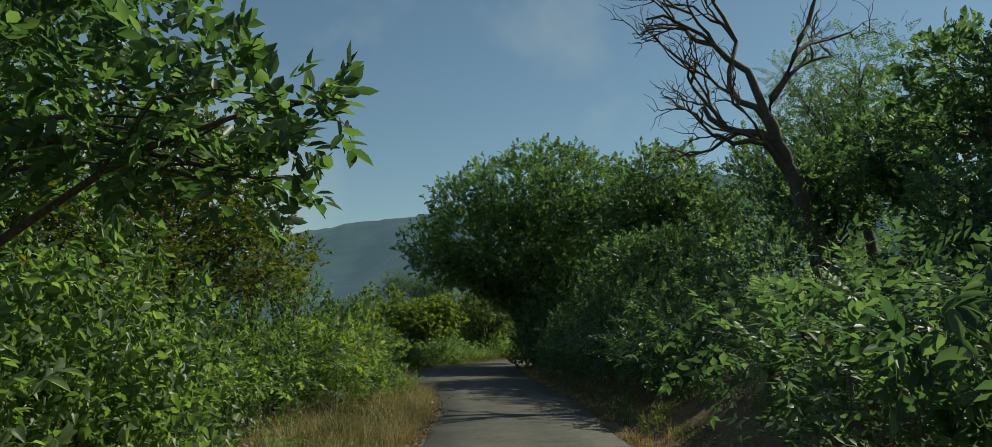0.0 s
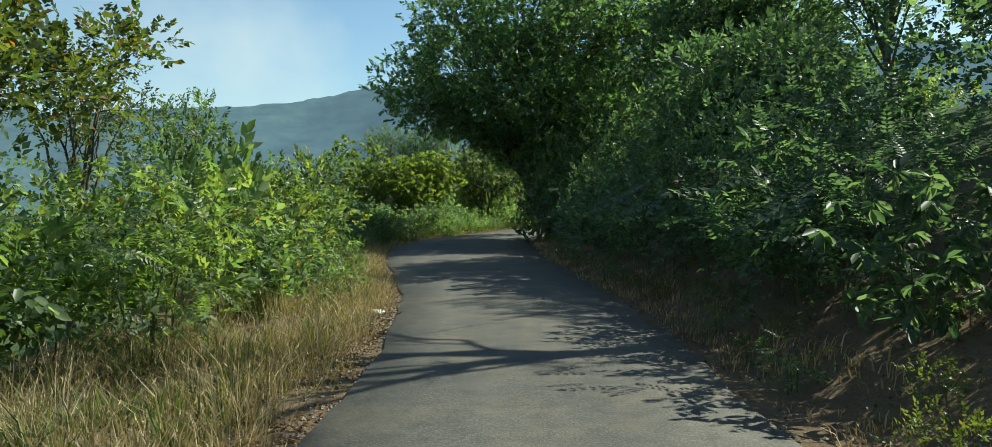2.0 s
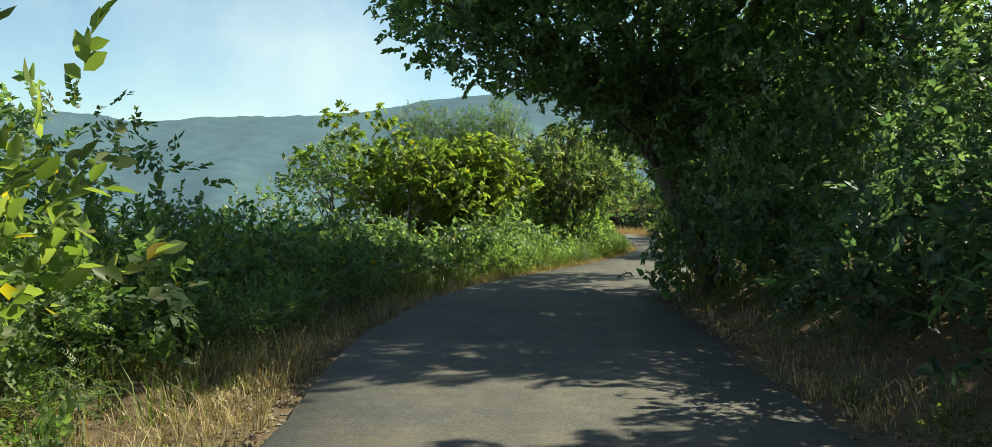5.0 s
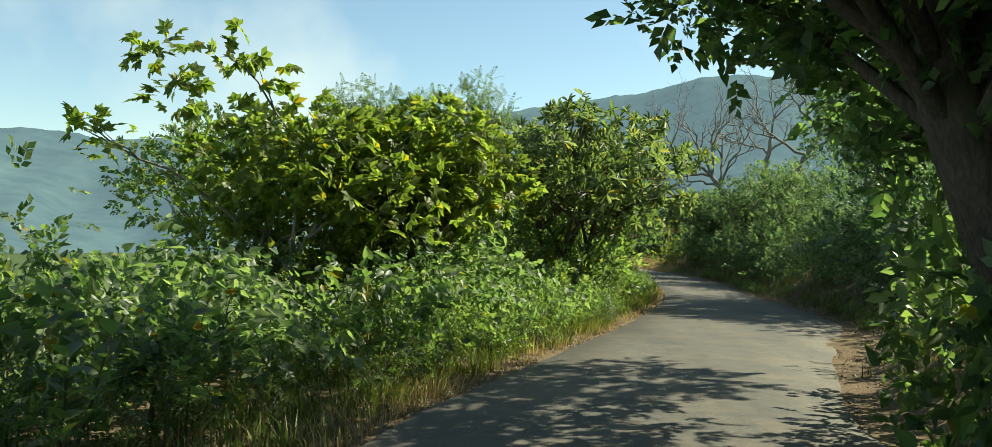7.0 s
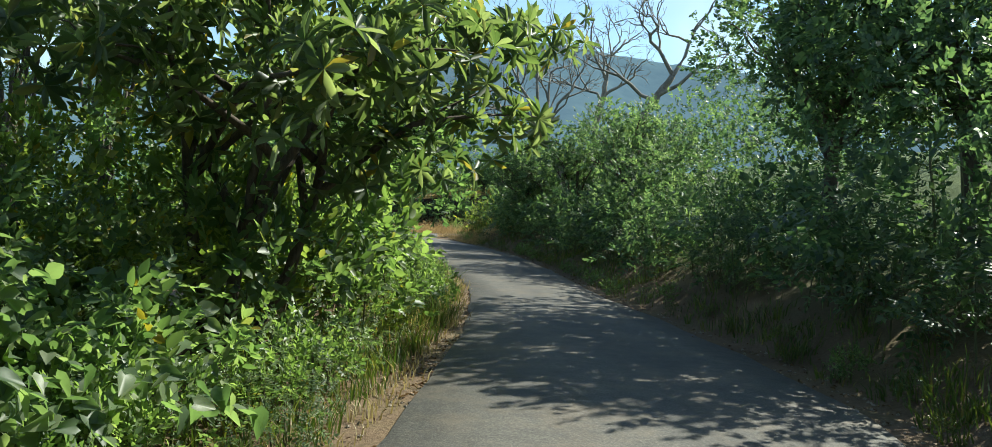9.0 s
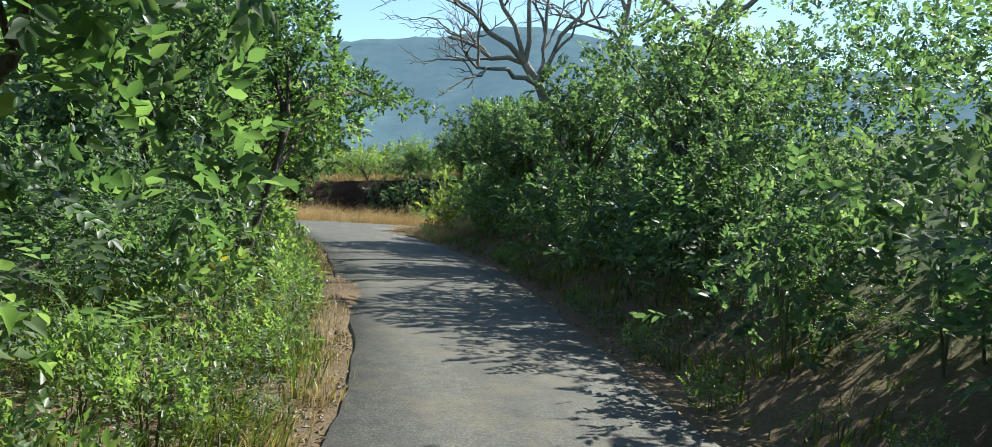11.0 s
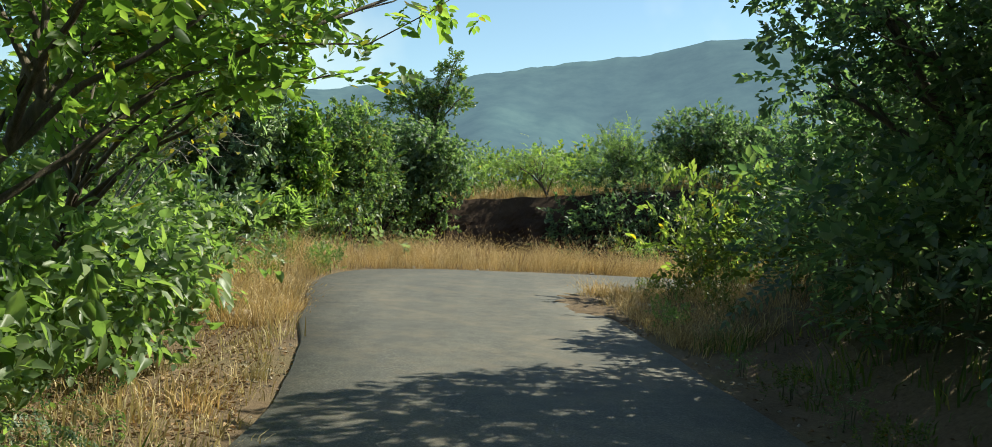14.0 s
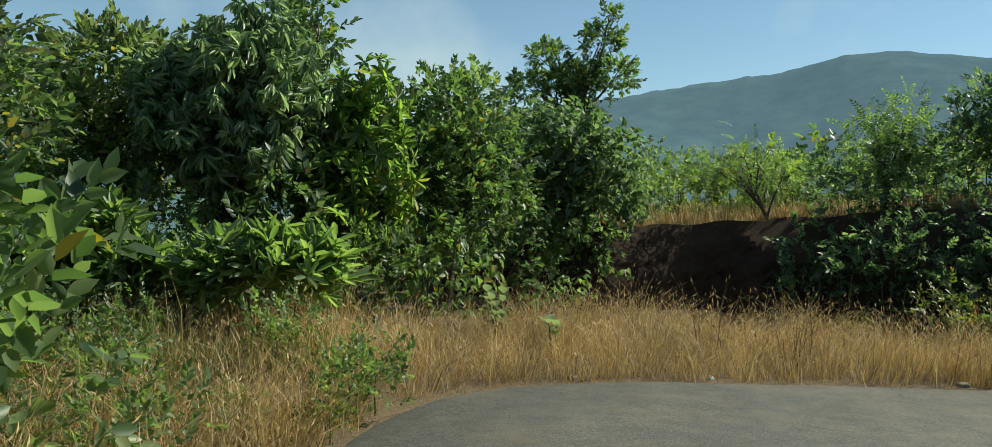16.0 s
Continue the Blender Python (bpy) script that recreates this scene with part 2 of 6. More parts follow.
def tube(points, radii, sides=6):
    """A tapered tube along points, as corners and triangles."""
    pts, radii = np.asarray(points, float), np.asarray(radii, float)
    along = np.gradient(pts, axis=0)
    along /= np.linalg.norm(along, axis=1)[:, None] + 1e-9
    side = np.cross(along, np.where(np.abs(along[:, 2:3]) > 0.9, [[1.0, 0, 0]], [[0, 0, 1.0]]))
    side /= np.linalg.norm(side, axis=1)[:, None] + 1e-9
    up = np.cross(side, along)
    a = np.arange(sides) / sides * 2 * np.pi
    ring = np.cos(a)[None, :, None] * side[:, None] + np.sin(a)[None, :, None] * up[:, None]
    v = (pts[:, None] + ring * radii[:, None, None]).reshape(-1, 3)
    f, k = [], len(pts)
    for i in range(k - 1):
        for j in range(sides):
            b, c = i * sides + j, i * sides + (j + 1) % sides
            f += [(b, c, c + sides), (b, c + sides, b + sides)]
    top = len(v)
    v = np.vstack([v, pts[-1:]])
    f += [((k - 1) * sides + j, (k - 1) * sides + (j + 1) % sides, top) for j in range(sides)]
    return v, np.array(f, int)


def joined(some):
    vs, fs, at = [], [], 0
    for v, f in some:
        vs.append(v)
        fs.append(f + at)
        at += len(v)
    return np.vstack(vs), np.vstack(fs)


def wavy(a, b, rng, sag=0.0, wave=0.06, k=6):
    """A bent line from a to b."""
    a, b = np.asarray(a, float), np.asarray(b, float)
    s = np.linspace(0, 1, k)[:, None]
    far = np.linalg.norm(b - a)
    off = np.cumsum(rng.normal(0, wave * far / k, (k, 3)), 0) * np.sin(np.pi * s)
    arch = np.zeros((k, 3))
    arch[:, 2] = sag * far * np.sin(np.pi * s[:, 0])
    return a + (b - a) * s + off + arch


# ---- leaves ----
def blade(width, fold=0.12, droop=0.12, wide_at=0.42, full=False):
    """One folded leaf of length 1 along y: two triangles, or four with a rounder outline."""
    up = fold * width * 2
    if full:
        v = np.array([(0, 0, 0), (0, 1, -droop), (-width * 0.86, wide_at * 0.62, up), (-width * 0.84, wide_at * 0.62 + 0.36, up - droop * 0.35), (width * 0.86, wide_at * 0.62, up), (width * 0.84, wide_at * 0.62 + 0.36, up - droop * 0.35)])
        return v, np.array([(0, 4, 5), (0, 5, 1), (0, 3, 2), (0, 1, 3)])
    v = np.array([(0, 0, 0), (width, wide_at, up), (0, 1, -droop), (-width, wide_at, up)])
    return v, np.array([(0, 1, 2), (0, 2, 3)])


def heart_blade(width, fold=0.2, droop=0.3):
    """A broad leaf of length 1 along y: rounded lobes at the stalk and a drawn-out tip."""
    v = [(0, 0.06, 0), (0, 1, -droop)]
    for side in (-1, 1):
        for w, y in ((0.62, -0.06), (1.0, 0.2), (0.86, 0.46), (0.38, 0.78)):
            v.append((side * w * width, y, fold * w * width * 2 - droop * y * y))
    f = []
    for b, flip in ((2, True), (6, False)):
        for t in ((0, b, b + 1), (0, b + 1, b + 2), (0, b + 2, b + 3), (0, b + 3, 1)):
            f.append(t[::-1] if flip else t)
    return np.array(v), np.array(f)


def turned(vf, scale=1.0, yaw=0.0, pitch=0.0, roll=0.0, at=(0, 0, 0)):
    v, f = vf
    m = np.array(Euler((pitch, roll, yaw)).to_matrix())
    return (v * scale) @ m.T + np.array(at), f


def sprig_alternate(rng, leaf=0.09, length=0.3, k=8, width=0.26, full=False):
    out = []
    for i in range(k):
        s = (i + 0.6) / k
        side = 1 if i % 2 else -1
        out.append(turned(blade(width, full=full), leaf * rng.uniform(0.75, 1.15), side * rng.uniform(0.6, 1.2) * (1.1 - 0.7 * s), rng.uniform(-0.35, 0.5), rng.uniform(-0.6, 0.6), (0, s * length, rng.normal(0, 0.012))))
    return joined(out)


def sprig_pinnate(rng, leaf=0.06, length=0.34, k=7, width=0.2):
    out = []
    for i in range(k):
        s = (i + 1) / k
        z = -0.28 * length * s * s
        for side in (-1, 1):
            out.append(turned(blade(width, 0.08, 0.1), leaf * (1.1 - 0.35 * s) * rng.uniform(0.85, 1.1), side * rng.uniform(0.85, 1.15), -0.3 * s, side * 0.25, (0, s * length, z)))
    out.append(turned(blade(width), leaf, 0, -0.4, 0, (0, length, -0.28 * length)))
    return joined(out)


def sprig_rosette(rng, leaf=0.2, k=9, width=0.15, low=-0.25, high=0.75):
    out = []
    for i in range(k):
        a = i * 2.4 + rng.normal(0, 0.2)
        tilt = rng.uniform(low, high)
        out.append(turned(blade(width, 0.15, 0.22, 0.6, True), leaf * rng.uniform(0.8, 1.15), a, 0, 0, (0, 0, 0)))
        v, f = out[-1]
        v = v.copy()
        reach = np.hypot(v[:, 0], v[:, 1])
        v[:, 2] += reach * tilt
        out[-1] = (np.stack([v[:, 0], v[:, 2] + 0.05, v[:, 1]], 1), f)
    return joined(out)


def sprig_hanging(rng, leaf=0.14, k=9, width=0.13, steep=(-1.3, -0.5)):
    out = []
    for i in range(k):
        out.append(turned(blade(width, 0.12, 0.25, 0.6, True), leaf * rng.uniform(0.75, 1.15), rng.uniform(0, 6.3), rng.uniform(*steep), rng.uniform(-0.3, 0.3), (0, rng.uniform(0, 0.12), 0)))
    return joined(out)


def sprig_heart(rng, leaf=0.13, k=4, width=0.36):
    out = []
    for i in range(k):
        out.append(turned(heart_blade(width), leaf * rng.uniform(0.7, 1.2), rng.uniform(-1.3, 1.3), rng.uniform(-1.25, 0.1), rng.uniform(-0.5, 0.5), (rng.normal(0, 0.05), 0.06 * i, rng.normal(0, 0.03))))
    return joined(out)


def sprig_lobed(rng, leaf=0.16, k=2):
    """Hand-shaped leaves of five lobes."""
    out = []
    for i in range(k):
        tip, tilt, roll = (rng.normal(0, 0.05), 0.13 * i, rng.normal(0, 0.03)), rng.uniform(-0.8, 0.2), rng.uniform(-0.5, 0.5)
        yaw = rng.uniform(-1.2, 1.2)
        size = leaf * rng.uniform(0.75, 1.15)
        for b in (-1.5, -0.75, 0, 0.75, 1.5):
            v, f = blade(0.29, 0.06, 0.15, 0.5)
            v = v @ np.array(Euler((0, 0, b)).to_matrix()).T * (1 - 0.18 * abs(b))
            out.append(turned((v, f), size, yaw, tilt, roll, tip))
    return joined(out)


SEED = np.random.default_rng(7)
SPRIGS = {
    "small": [sprig_alternate(SEED, 0.088, 0.20, 8, 0.32) for _ in range(5)],
    "near": [sprig_alternate(SEED, 0.092, 0.22, 8, 0.28, True) for _ in range(5)],
    "nearfine": [sprig_alternate(SEED, 0.07, 0.22, 9, 0.27, True) for _ in range(4)],
    "treenear": [sprig_alternate(SEED, 0.112, 0.23, 8, 0.28, True) for _ in range(5)],
    "tree": [sprig_alternate(SEED, 0.112, 0.23, 8, 0.32) for _ in range(5)],
    "fine": [sprig_alternate(SEED, 0.07, 0.22, 9, 0.3) for _ in range(4)],
    "broad": [sprig_alternate(SEED, 0.12, 0.28, 9, 0.27, True) for _ in range(5)],
    "large": [sprig_alternate(SEED, 0.17, 0.3, 7, 0.25, True) for _ in range(5)],
    "pinnate": [sprig_pinnate(SEED, 0.078, 0.38, 8, 0.24) for _ in range(4)],
    "feather": [sprig_pinnate(SEED, 0.07, 0.28, 6, 0.24) for _ in range(4)],
    "rosette": [sprig_rosette(SEED, 0.2, 9, 0.16) for _ in range(4)],
    "lance": [sprig_rosette(SEED, 0.21, 9, 0.14, 0.1, 1.2) for _ in range(4)],
    "hanging": [sprig_hanging(SEED, 0.23, 8, 0.1) for _ in range(4)],
    "drooping": [sprig_hanging(SEED, 0.14, 8, 0.2, (-0.95, 0.0)) for _ in range(4)],
    "heart": [sprig_heart(SEED, 0.13, 5) for _ in range(5)],
    "lobed": [sprig_lobed(SEED, 0.22) for _ in range(4)],
}


def scattered(template, at, way, rng, size=1.0, facing=(0, 0, 1.0), spread=0.45):
    """Copies of a sprig at the places, pointing the given ways, as one mesh's corners and triangles."""
    out = []
    pick = rng.integers(0, len(template), len(at))
    for k, (v, f) in enumerate(template):
        p, y = at[pick == k], way[pick == k]
        if not len(p):
            continue
        y = y / (np.linalg.norm(y, axis=1)[:, None] + 1e-9)
        u = np.asarray(facing, float) + rng.normal(0, spread, p.shape)
        x = np.cross(y, u)
        x /= np.linalg.norm(x, axis=1)[:, None] + 1e-9
        z = np.cross(x, y)
        s = size * rng.uniform(0.7, 1.25, len(p))
        m = np.stack([x, y, z], -1) * s[:, None, None]
        vv = np.einsum("nij,vj->nvi", m, v) + p[:, None]
        ff = f[None] + (np.arange(len(p)) * len(v))[:, None, None]
        out.append((vv.reshape(-1, 3), ff.reshape(-1, 3)))
    return joined(out)


def clump_points(c, r, k, rng, low=-0.55):
    """Places near the skin of a leafy clump and the ways outwards."""
    d = rng.normal(0, 1, (k * 2, 3))
    d /= np.linalg.norm(d, axis=1)[:, None]
    d = d[d[:, 2] > low][:k]
    bumpy = 1 + 0.16 * np.sin(d[:, 0] * 7 + c[0] * 3) * np.sin(d[:, 1] * 6 + c[1] * 5) + 0.12 * np.sin(d[:, 2] * 9 + c[2])
    far = (1 - 0.45 * rng.random(len(d)) ** 1.6) * bumpy
    return np.asarray(c) + d * np.asarray(r) * far[:, None], d


def crown_clumps(c, r, k, rng, share=0.45):
    """Lesser clumps spread through a crown, the outline uneven."""
    out = []
    for i in range(k):
        z = 1 - 1.55 * (i + 0.5) / k
        a = i * 2.399 + rng.normal(0, 0.25)
        w = math.sqrt(max(0.0, 1 - z * z))
        d = np.array([w * math.cos(a), w * math.sin(a), z]) * rng.uniform(0.5, 0.82)
        q = share * rng.uniform(0.7, 1.25)
        out.append((np.asarray(c) + d * np.asarray(r), np.asarray(r) * q))
    out.append((np.asarray(c, float), np.asarray(r) * share))
    return out


def plant(name, label, category, base, clumps, leaf, material, count, rng, trunk=0.06, bark=None, size=1.0, fork=0.35, low=-0.55, group="", droop=0.0, lean=(0, 0), stems=1, limbs=True, crown_name="crown", trunk_name="trunk", spread=0.5):
    """A shrub or tree: a base, its stems, limbs that run to the clumps, and a crown of leaves. Places are relative to the base."""
    bark = bark or BARK
    root = new(name)
    root.location = base
    tagged(root, label, category, group)
    centres = np.array([c for c, _ in clumps])
    high = centres[:, 2].max()
    mid = centres.mean(0)
    fork_z = fork * high
    inner = []
    leafy = max(3, count // (len(clumps) * 22))
    for s in range(stems):
        a = s / max(1, stems) * 6.28 + rng.uniform(0, 1)
        out = 0.0 if stems == 1 else 0.16 * high
        foot = np.array([0.12 * math.cos(a) * (stems > 1), 0.12 * math.sin(a) * (stems > 1), -0.25])
        top = np.array([mid[0] * 0.45 + lean[0] + out * math.cos(a), mid[1] * 0.45 + lean[1] + out * math.sin(a), fork_z])
        line = wavy(foot, top, rng, 0, 0.10, 9)
        r = trunk * np.linspace(1.25, 0.72, 9) * (1 if stems == 1 else 0.7)
        r[0] *= 1.35
        v, f = tube(line, r, 9 if trunk > 0.05 else 4)
        piece(trunk_name, mesh_of(trunk_name, v, f, True), bark, root)
        if limbs:
            twigs = []
            step = 2 if len(clumps) > 16 else 1
            for c, rad in [c for i, c in enumerate(clumps) if i % stems == s][::step]:
                reach = wavy(line[rng.integers(5, 9)], c, rng, 0.08, 0.12, 7)
                v, f = tube(reach, trunk * (0.3 if trunk > 0.15 else 0.42 if trunk > 0.09 else 0.55) * np.linspace(1, 0.25, 7), 5)
                piece("limb", mesh_of("limb", v, f, True), bark, root)
                inner.append(reach[2:].repeat(leafy, 0) + rng.normal(0, 0.22, (5 * leafy, 3)))
                for _ in range(3):
                    d = rng.normal(0, 1, 3)
                    d /= np.linalg.norm(d)
                    d[2] = abs(d[2]) * 0.8 + d[2] * 0.2
                    twigs.append(tube(wavy(reach[rng.integers(3, 7)], np.asarray(c) + d * np.asarray(rad) * 0.8, rng, 0.03, 0.15, 5), trunk * np.linspace(0.2, 0.06, 5), 3))
            if twigs:
                v, f = joined(twigs)
                piece("twig", mesh_of("twig", v, f, True), bark, root, kind="stuff")
    area = np.array([np.prod(np.asarray(r)) ** (2 / 3) for _, r in clumps])
    share = np.maximum(8, (count * area / area.sum()).astype(int))
    at, way = [], []
    for (c, r), k in zip(clumps, share):
        p, d = clump_points(c, r, int(k), rng, low)
        at.append(p)
        way.append(d * 0.75 + rng.normal(0, 0.55, d.shape) + np.array([0, 0, 0.25 - droop]))
    # leaves deep inside a neighbouring clump get no light and fall
    centre, reach_of = centres, np.array([np.asarray(r) for _, r in clumps])
    for i in range(len(at)):
        q = (((at[i][:, None] - centre) / reach_of) ** 2).sum(2)
        q[:, i] = 9
        keep = (q.min(1) > 0.5) | (rng.random(len(q)) < 0.2)
        at[i], way[i] = at[i][keep], way[i][keep]
    for p in inner:
        at.append(p)
        way.append(rng.normal(0, 1, p.shape) + np.array([0, 0, 0.4]))
    v, f = scattered(SPRIGS[leaf], np.vstack(at), np.vstack(way), rng, size, spread=spread)
    piece(crown_name, mesh_of(crown_name, v, f, True), material, root)
    return root


def at_pose(x, y, z, turn, s, sz=None):
    return Matrix.LocRotScale((x, y, z), Euler((0, 0, turn)), (s, s, sz or s))


# ---- the lie of the land ----
LEFT = [(-30, -1.3), (0, -1.15), (12, -1.2), (15.5, -1.15), (19.5, -1.42), (21.7, -1.66), (24, -2.05), (27, -2.65), (30, -3.1), (33, -3.5), (36, -3.5), (38, -3.4), (40, -3.1), (42, -2.65), (44, -2.0), (46, -1.4), (48, -0.8), (50, -0.25), (52.5, 0.3), (55, 0.95), (57.5, 1.3), (60, 1.65), (64, 1.7), (66, 1.5), (70.3, 1.28), (74.5, 0.95), (76.5, 0.5), (78, 0.15), (79.5, -0.3), (81.7, -0.9), (83, -1.25), (84.2, -1.42)]
RIGHT = [(-30, 1.9), (0, 1.9), (12, 1.85), (16.5, 1.85), (20, 1.75), (24.3, 1.4), (28.8, 1.0), (34.5, 0.8), (38, 0.6), (42, 1.05), (45.5, 2.1), (48.5, 3.3), (50.5, 3.9), (53, 4.15), (57, 4.2), (60, 4.2), (65, 4.6), (70, 4.8), (72, 4.75), (75, 4.5), (77, 4.2), (80.4, 3.7), (83, 3.15)]


def left_edge(y):
    return np.interp(y, [p[0] for p in LEFT], [p[1] for p in LEFT])


def right_edge(y):
    return np.interp(y, [p[0] for p in RIGHT], [p[1] for p in RIGHT])


def ease(a, b, v):
    s = np.clip((v - a) / (b - a), 0, 1)
    return s * s * (3 - 2 * s)


def ripple(x, y, s=1.0):
    return 0.5 * np.sin(x * 1.3 * s + 1.7 * np.sin(y * 0.7 * s)) + 0.5 * np.sin(y * 1.1 * s + 1.3 * np.sin(x * 0.9 * s + 2))


def land(x, y):
    """The ground's height: the road's bench, a fall to the valley on one side, a wooded rise on the other, a cut bank past the bend."""
    x, y = np.asarray(x, float), np.asarray(y, float)
    xl, xr = left_edge(y), right_edge(y)
    bench = 3.4 + 4.0 * ease(74, 86, y) + 4 * ease(86, 92, y)
    d = np.maximum(0, xl - x - bench)
    fall = -7 * (1 - np.exp(-0.05 * d)) - 14 * (1 - np.exp(-0.006 * d))
    up = np.maximum(0, x - xr - 0.5)
    rise = 6.5 * (1 - np.exp(-0.085 * up)) * (1 - ease(78.5, 84.0, y))
    lip = 95.4 + 0.35 * np.sin(x * 0.9) + 0.2 * np.sin(x * 2.3)
    bank = (1.55 + 0.1 * np.maximum(0, x)) * ease(lip, lip + 0.9, y) * ease(-6.5, -2.0, x) + 0.05 * np.maximum(0, y - 97) * ease(97, 110, y)
    bank = bank * np.exp(-np.maximum(0, y - 130) * 0.004)
    ditch = -0.35 * np.exp(-((y - 93.6) / 1.0) ** 2) * ease(-4, -1, x)
    off = np.minimum(ease(0.1, 1.2, xl - x) + ease(0.1, 1.2, x - xr) + ease(88.6, 90, y), 1)
    return -0.012 + fall + rise + bank + ditch + 0.06 * off * ripple(x, y) + 0.03 * off * ripple(x + 9, y - 4, 3.1)


def steps(parts):
    return np.unique(np.concatenate([np.arange(a, b, s) for a, b, s in parts] + [np.array([parts[-1][1]])]).round(4))


grow = np.cumsum(1.35 ** np.arange(1, 24)) 
gx = np.concatenate([-22 - grow[::-1] * 1.5, steps([(-22, -7, 0.75), (-7, 8, 0.2), (8, 24, 0.8)]), 24 + grow * 1.5])
gy = np.concatenate([-14 - grow[::-1] * 1.5, steps([(-14, 0, 0.8), (0, 92, 0.3), (92, 98, 0.15), (98, 112, 0.7)]), 112 + grow * 1.5])
gx, gy = gx[np.abs(gx) < 4500], gy[np.abs(gy) < 4500]
XX, YY = np.meshgrid(gx, gy)
ZZ = land(XX, YY)
W = len(gx)
I = (np.arange(len(gy) - 1)[:, None] * W + np.arange(W - 1)[None]).ravel()
ground = new("ground", mesh_of("ground", np.stack([XX, YY, ZZ], -1).reshape(-1, 3), np.stack([I, I + 1, I + 1 + W, I + W], -1), True))
ground.data.materials.append(SOIL)
tagged(ground, "dry brown earth with patches of olive growth", "ground", kind="structure")


# ---- the road ----
def outline(points, step=0.35):
    p = np.array(points, float)
    far = np.concatenate([[0], np.cumsum(np.linalg.norm(np.diff(p, axis=0), axis=1))])
    s = np.linspace(0, far[-1], 420)
    q = np.stack([np.interp(s, far, p[:, 0]), np.interp(s, far, p[:, 1])], 1)
    for _ in range(6):
        q[1:-1] = 0.25 * q[:-2] + 0.5 * q[1:-1] + 0.25 * q[2:]
    return q


far_side = [(-1.4, 85.0), (-1.1, 85.85), (-0.5, 86.5), (0.5, 87.1), (2.1, 87.6), (3.8, 88.1), (8, 88.7), (16, 88.4), (30, 85)]
near_side = [(3.1, 84.2), (3.6, 84.9), (5, 85.25), (8, 85.2), (16, 84.6), (30, 81.2)]
rim_l = outline([(x, y) for y, x in LEFT] + far_side)
rim_r = outline([(x, y) for y, x in RIGHT] + near_side)
ragged = np.random.default_rng(3)


def tattered(q, sign):
    wob = ragged.normal(0, 1, len(q))
    wob = np.convolve(wob, np.ones(3) / 3, "same") * 0.035
    wob += 0.025 * np.sin(np.arange(len(q)) * 0.37) * np.sin(np.arange(len(q)) * 0.11)
    t = np.gradient(q, axis=0)
    t /= np.linalg.norm(t, axis=1)[:, None]
    return q + np.stack([-t[:, 1], t[:, 0]], 1) * (wob * sign)[:, None]


rim_l, rim_r = tattered(rim_l, 1), tattered(rim_r, -1)
cols = 9
rv = []
for k in range(cols):
    s = k / (cols - 1)
    q = rim_l * (1 - s) + rim_r * s
    z = 0.022 + 0.028 * math.sin(math.pi * s) + 0.006 * np.sin(q[:, 1] * 0.8 + s * 4)
    if k in (0, cols - 1):
        z = np.full(len(q), -0.06)
    rv.append(np.stack([q[:, 0], q[:, 1], z], -1))
# a worn edge: the outermost strip falls off steeply
rv[1] = np.concatenate([(rim_l * 0.985 + rim_r * 0.015), np.full((len(rim_l), 1), 0.022)], 1)
rv[-2] = np.concatenate([(rim_l * 0.015 + rim_r * 0.985), np.full((len(rim_l), 1), 0.022)], 1)
rv = np.stack(rv, 1).reshape(-1, 3)
I = (np.arange(len(rim_l) - 1)[:, None] * cols + np.arange(cols - 1)[None]).ravel()
road = new("road", mesh_of("road", rv, np.stack([I, I + 1, I + 1 + cols, I + cols], -1), True))
road.data.materials.append(ASPHALT)
tagged(road, "narrow grey asphalt lane with worn ragged edges", "road", kind="structure")


# ---- the hill across the valley ----
SKYLINE = [(-75, 5.0), (-50, 5.2), (-37, 5.8), (-34, 6.15), (-30, 5.6), (-26, 6.25), (-19.5, 6.6), (-14.5, 7.15), (-11, 8.0), (-7, 8.4), (-2, 9.35), (2.7, 10.1), (6.3, 10.5), (9, 11.4), (12.5, 11.65), (16.5, 11.05), (20, 10.6), (24.4, 10.1), (40, 9.0), (75, 6)]
az = np.linspace(-75, 75, 420)
elev = np.interp(az, [p[0] for p in SKYLINE], [p[1] for p in SKYLINE])
soft = np.convolve(np.pad(elev, 4, "edge"), np.ones(9) / 9, "valid")
rough = 0.035 * np.sin(az * 2.1) + 0.015 * np.sin(az * 5.3 + 1) + np.random.default_rng(5).normal(0, 0.018, len(az))
hv = []
levels = np.linspace(0, 1, 26)
for s in levels:
    dist = 420 + 560 * s + 60 * np.sin(az * 0.35) * s * (1 - s) * 2
    high = 980 * np.tan(np.radians(soft + rough * s ** 8))
    z = -24 + (high + 25) * (s ** 1.35) + (16 * np.sin(az * 0.55 + s * 7) + 9 * np.sin(az * 1.3 - s * 11 + 2)) * s * (1 - s)
    hv.append(np.stack([np.sin(np.radians(az)) * dist, 60 + np.cos(np.radians(az)) * dist, z], -1))
hv = np.stack(hv, 0)
back = hv[-1:].copy()
back[..., :2] = (back[..., :2] - [0, 60]) * 1.6 + [0, 60]
back[..., 2] = -24
hv = np.concatenate([hv, back], 0).reshape(-1, 3)
W = len(az)
I = (np.arange(len(levels))[:, None] * W + np.arange(W - 1)[None]).ravel()
hill = new("backdrop", mesh_of("backdrop", hv, np.stack([I, I + 1, I + 1 + W, I + W], -1), True))
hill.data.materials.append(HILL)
tagged(hill, "long wooded hill ridge, blue air haze in its colour", "hill", kind="structure")




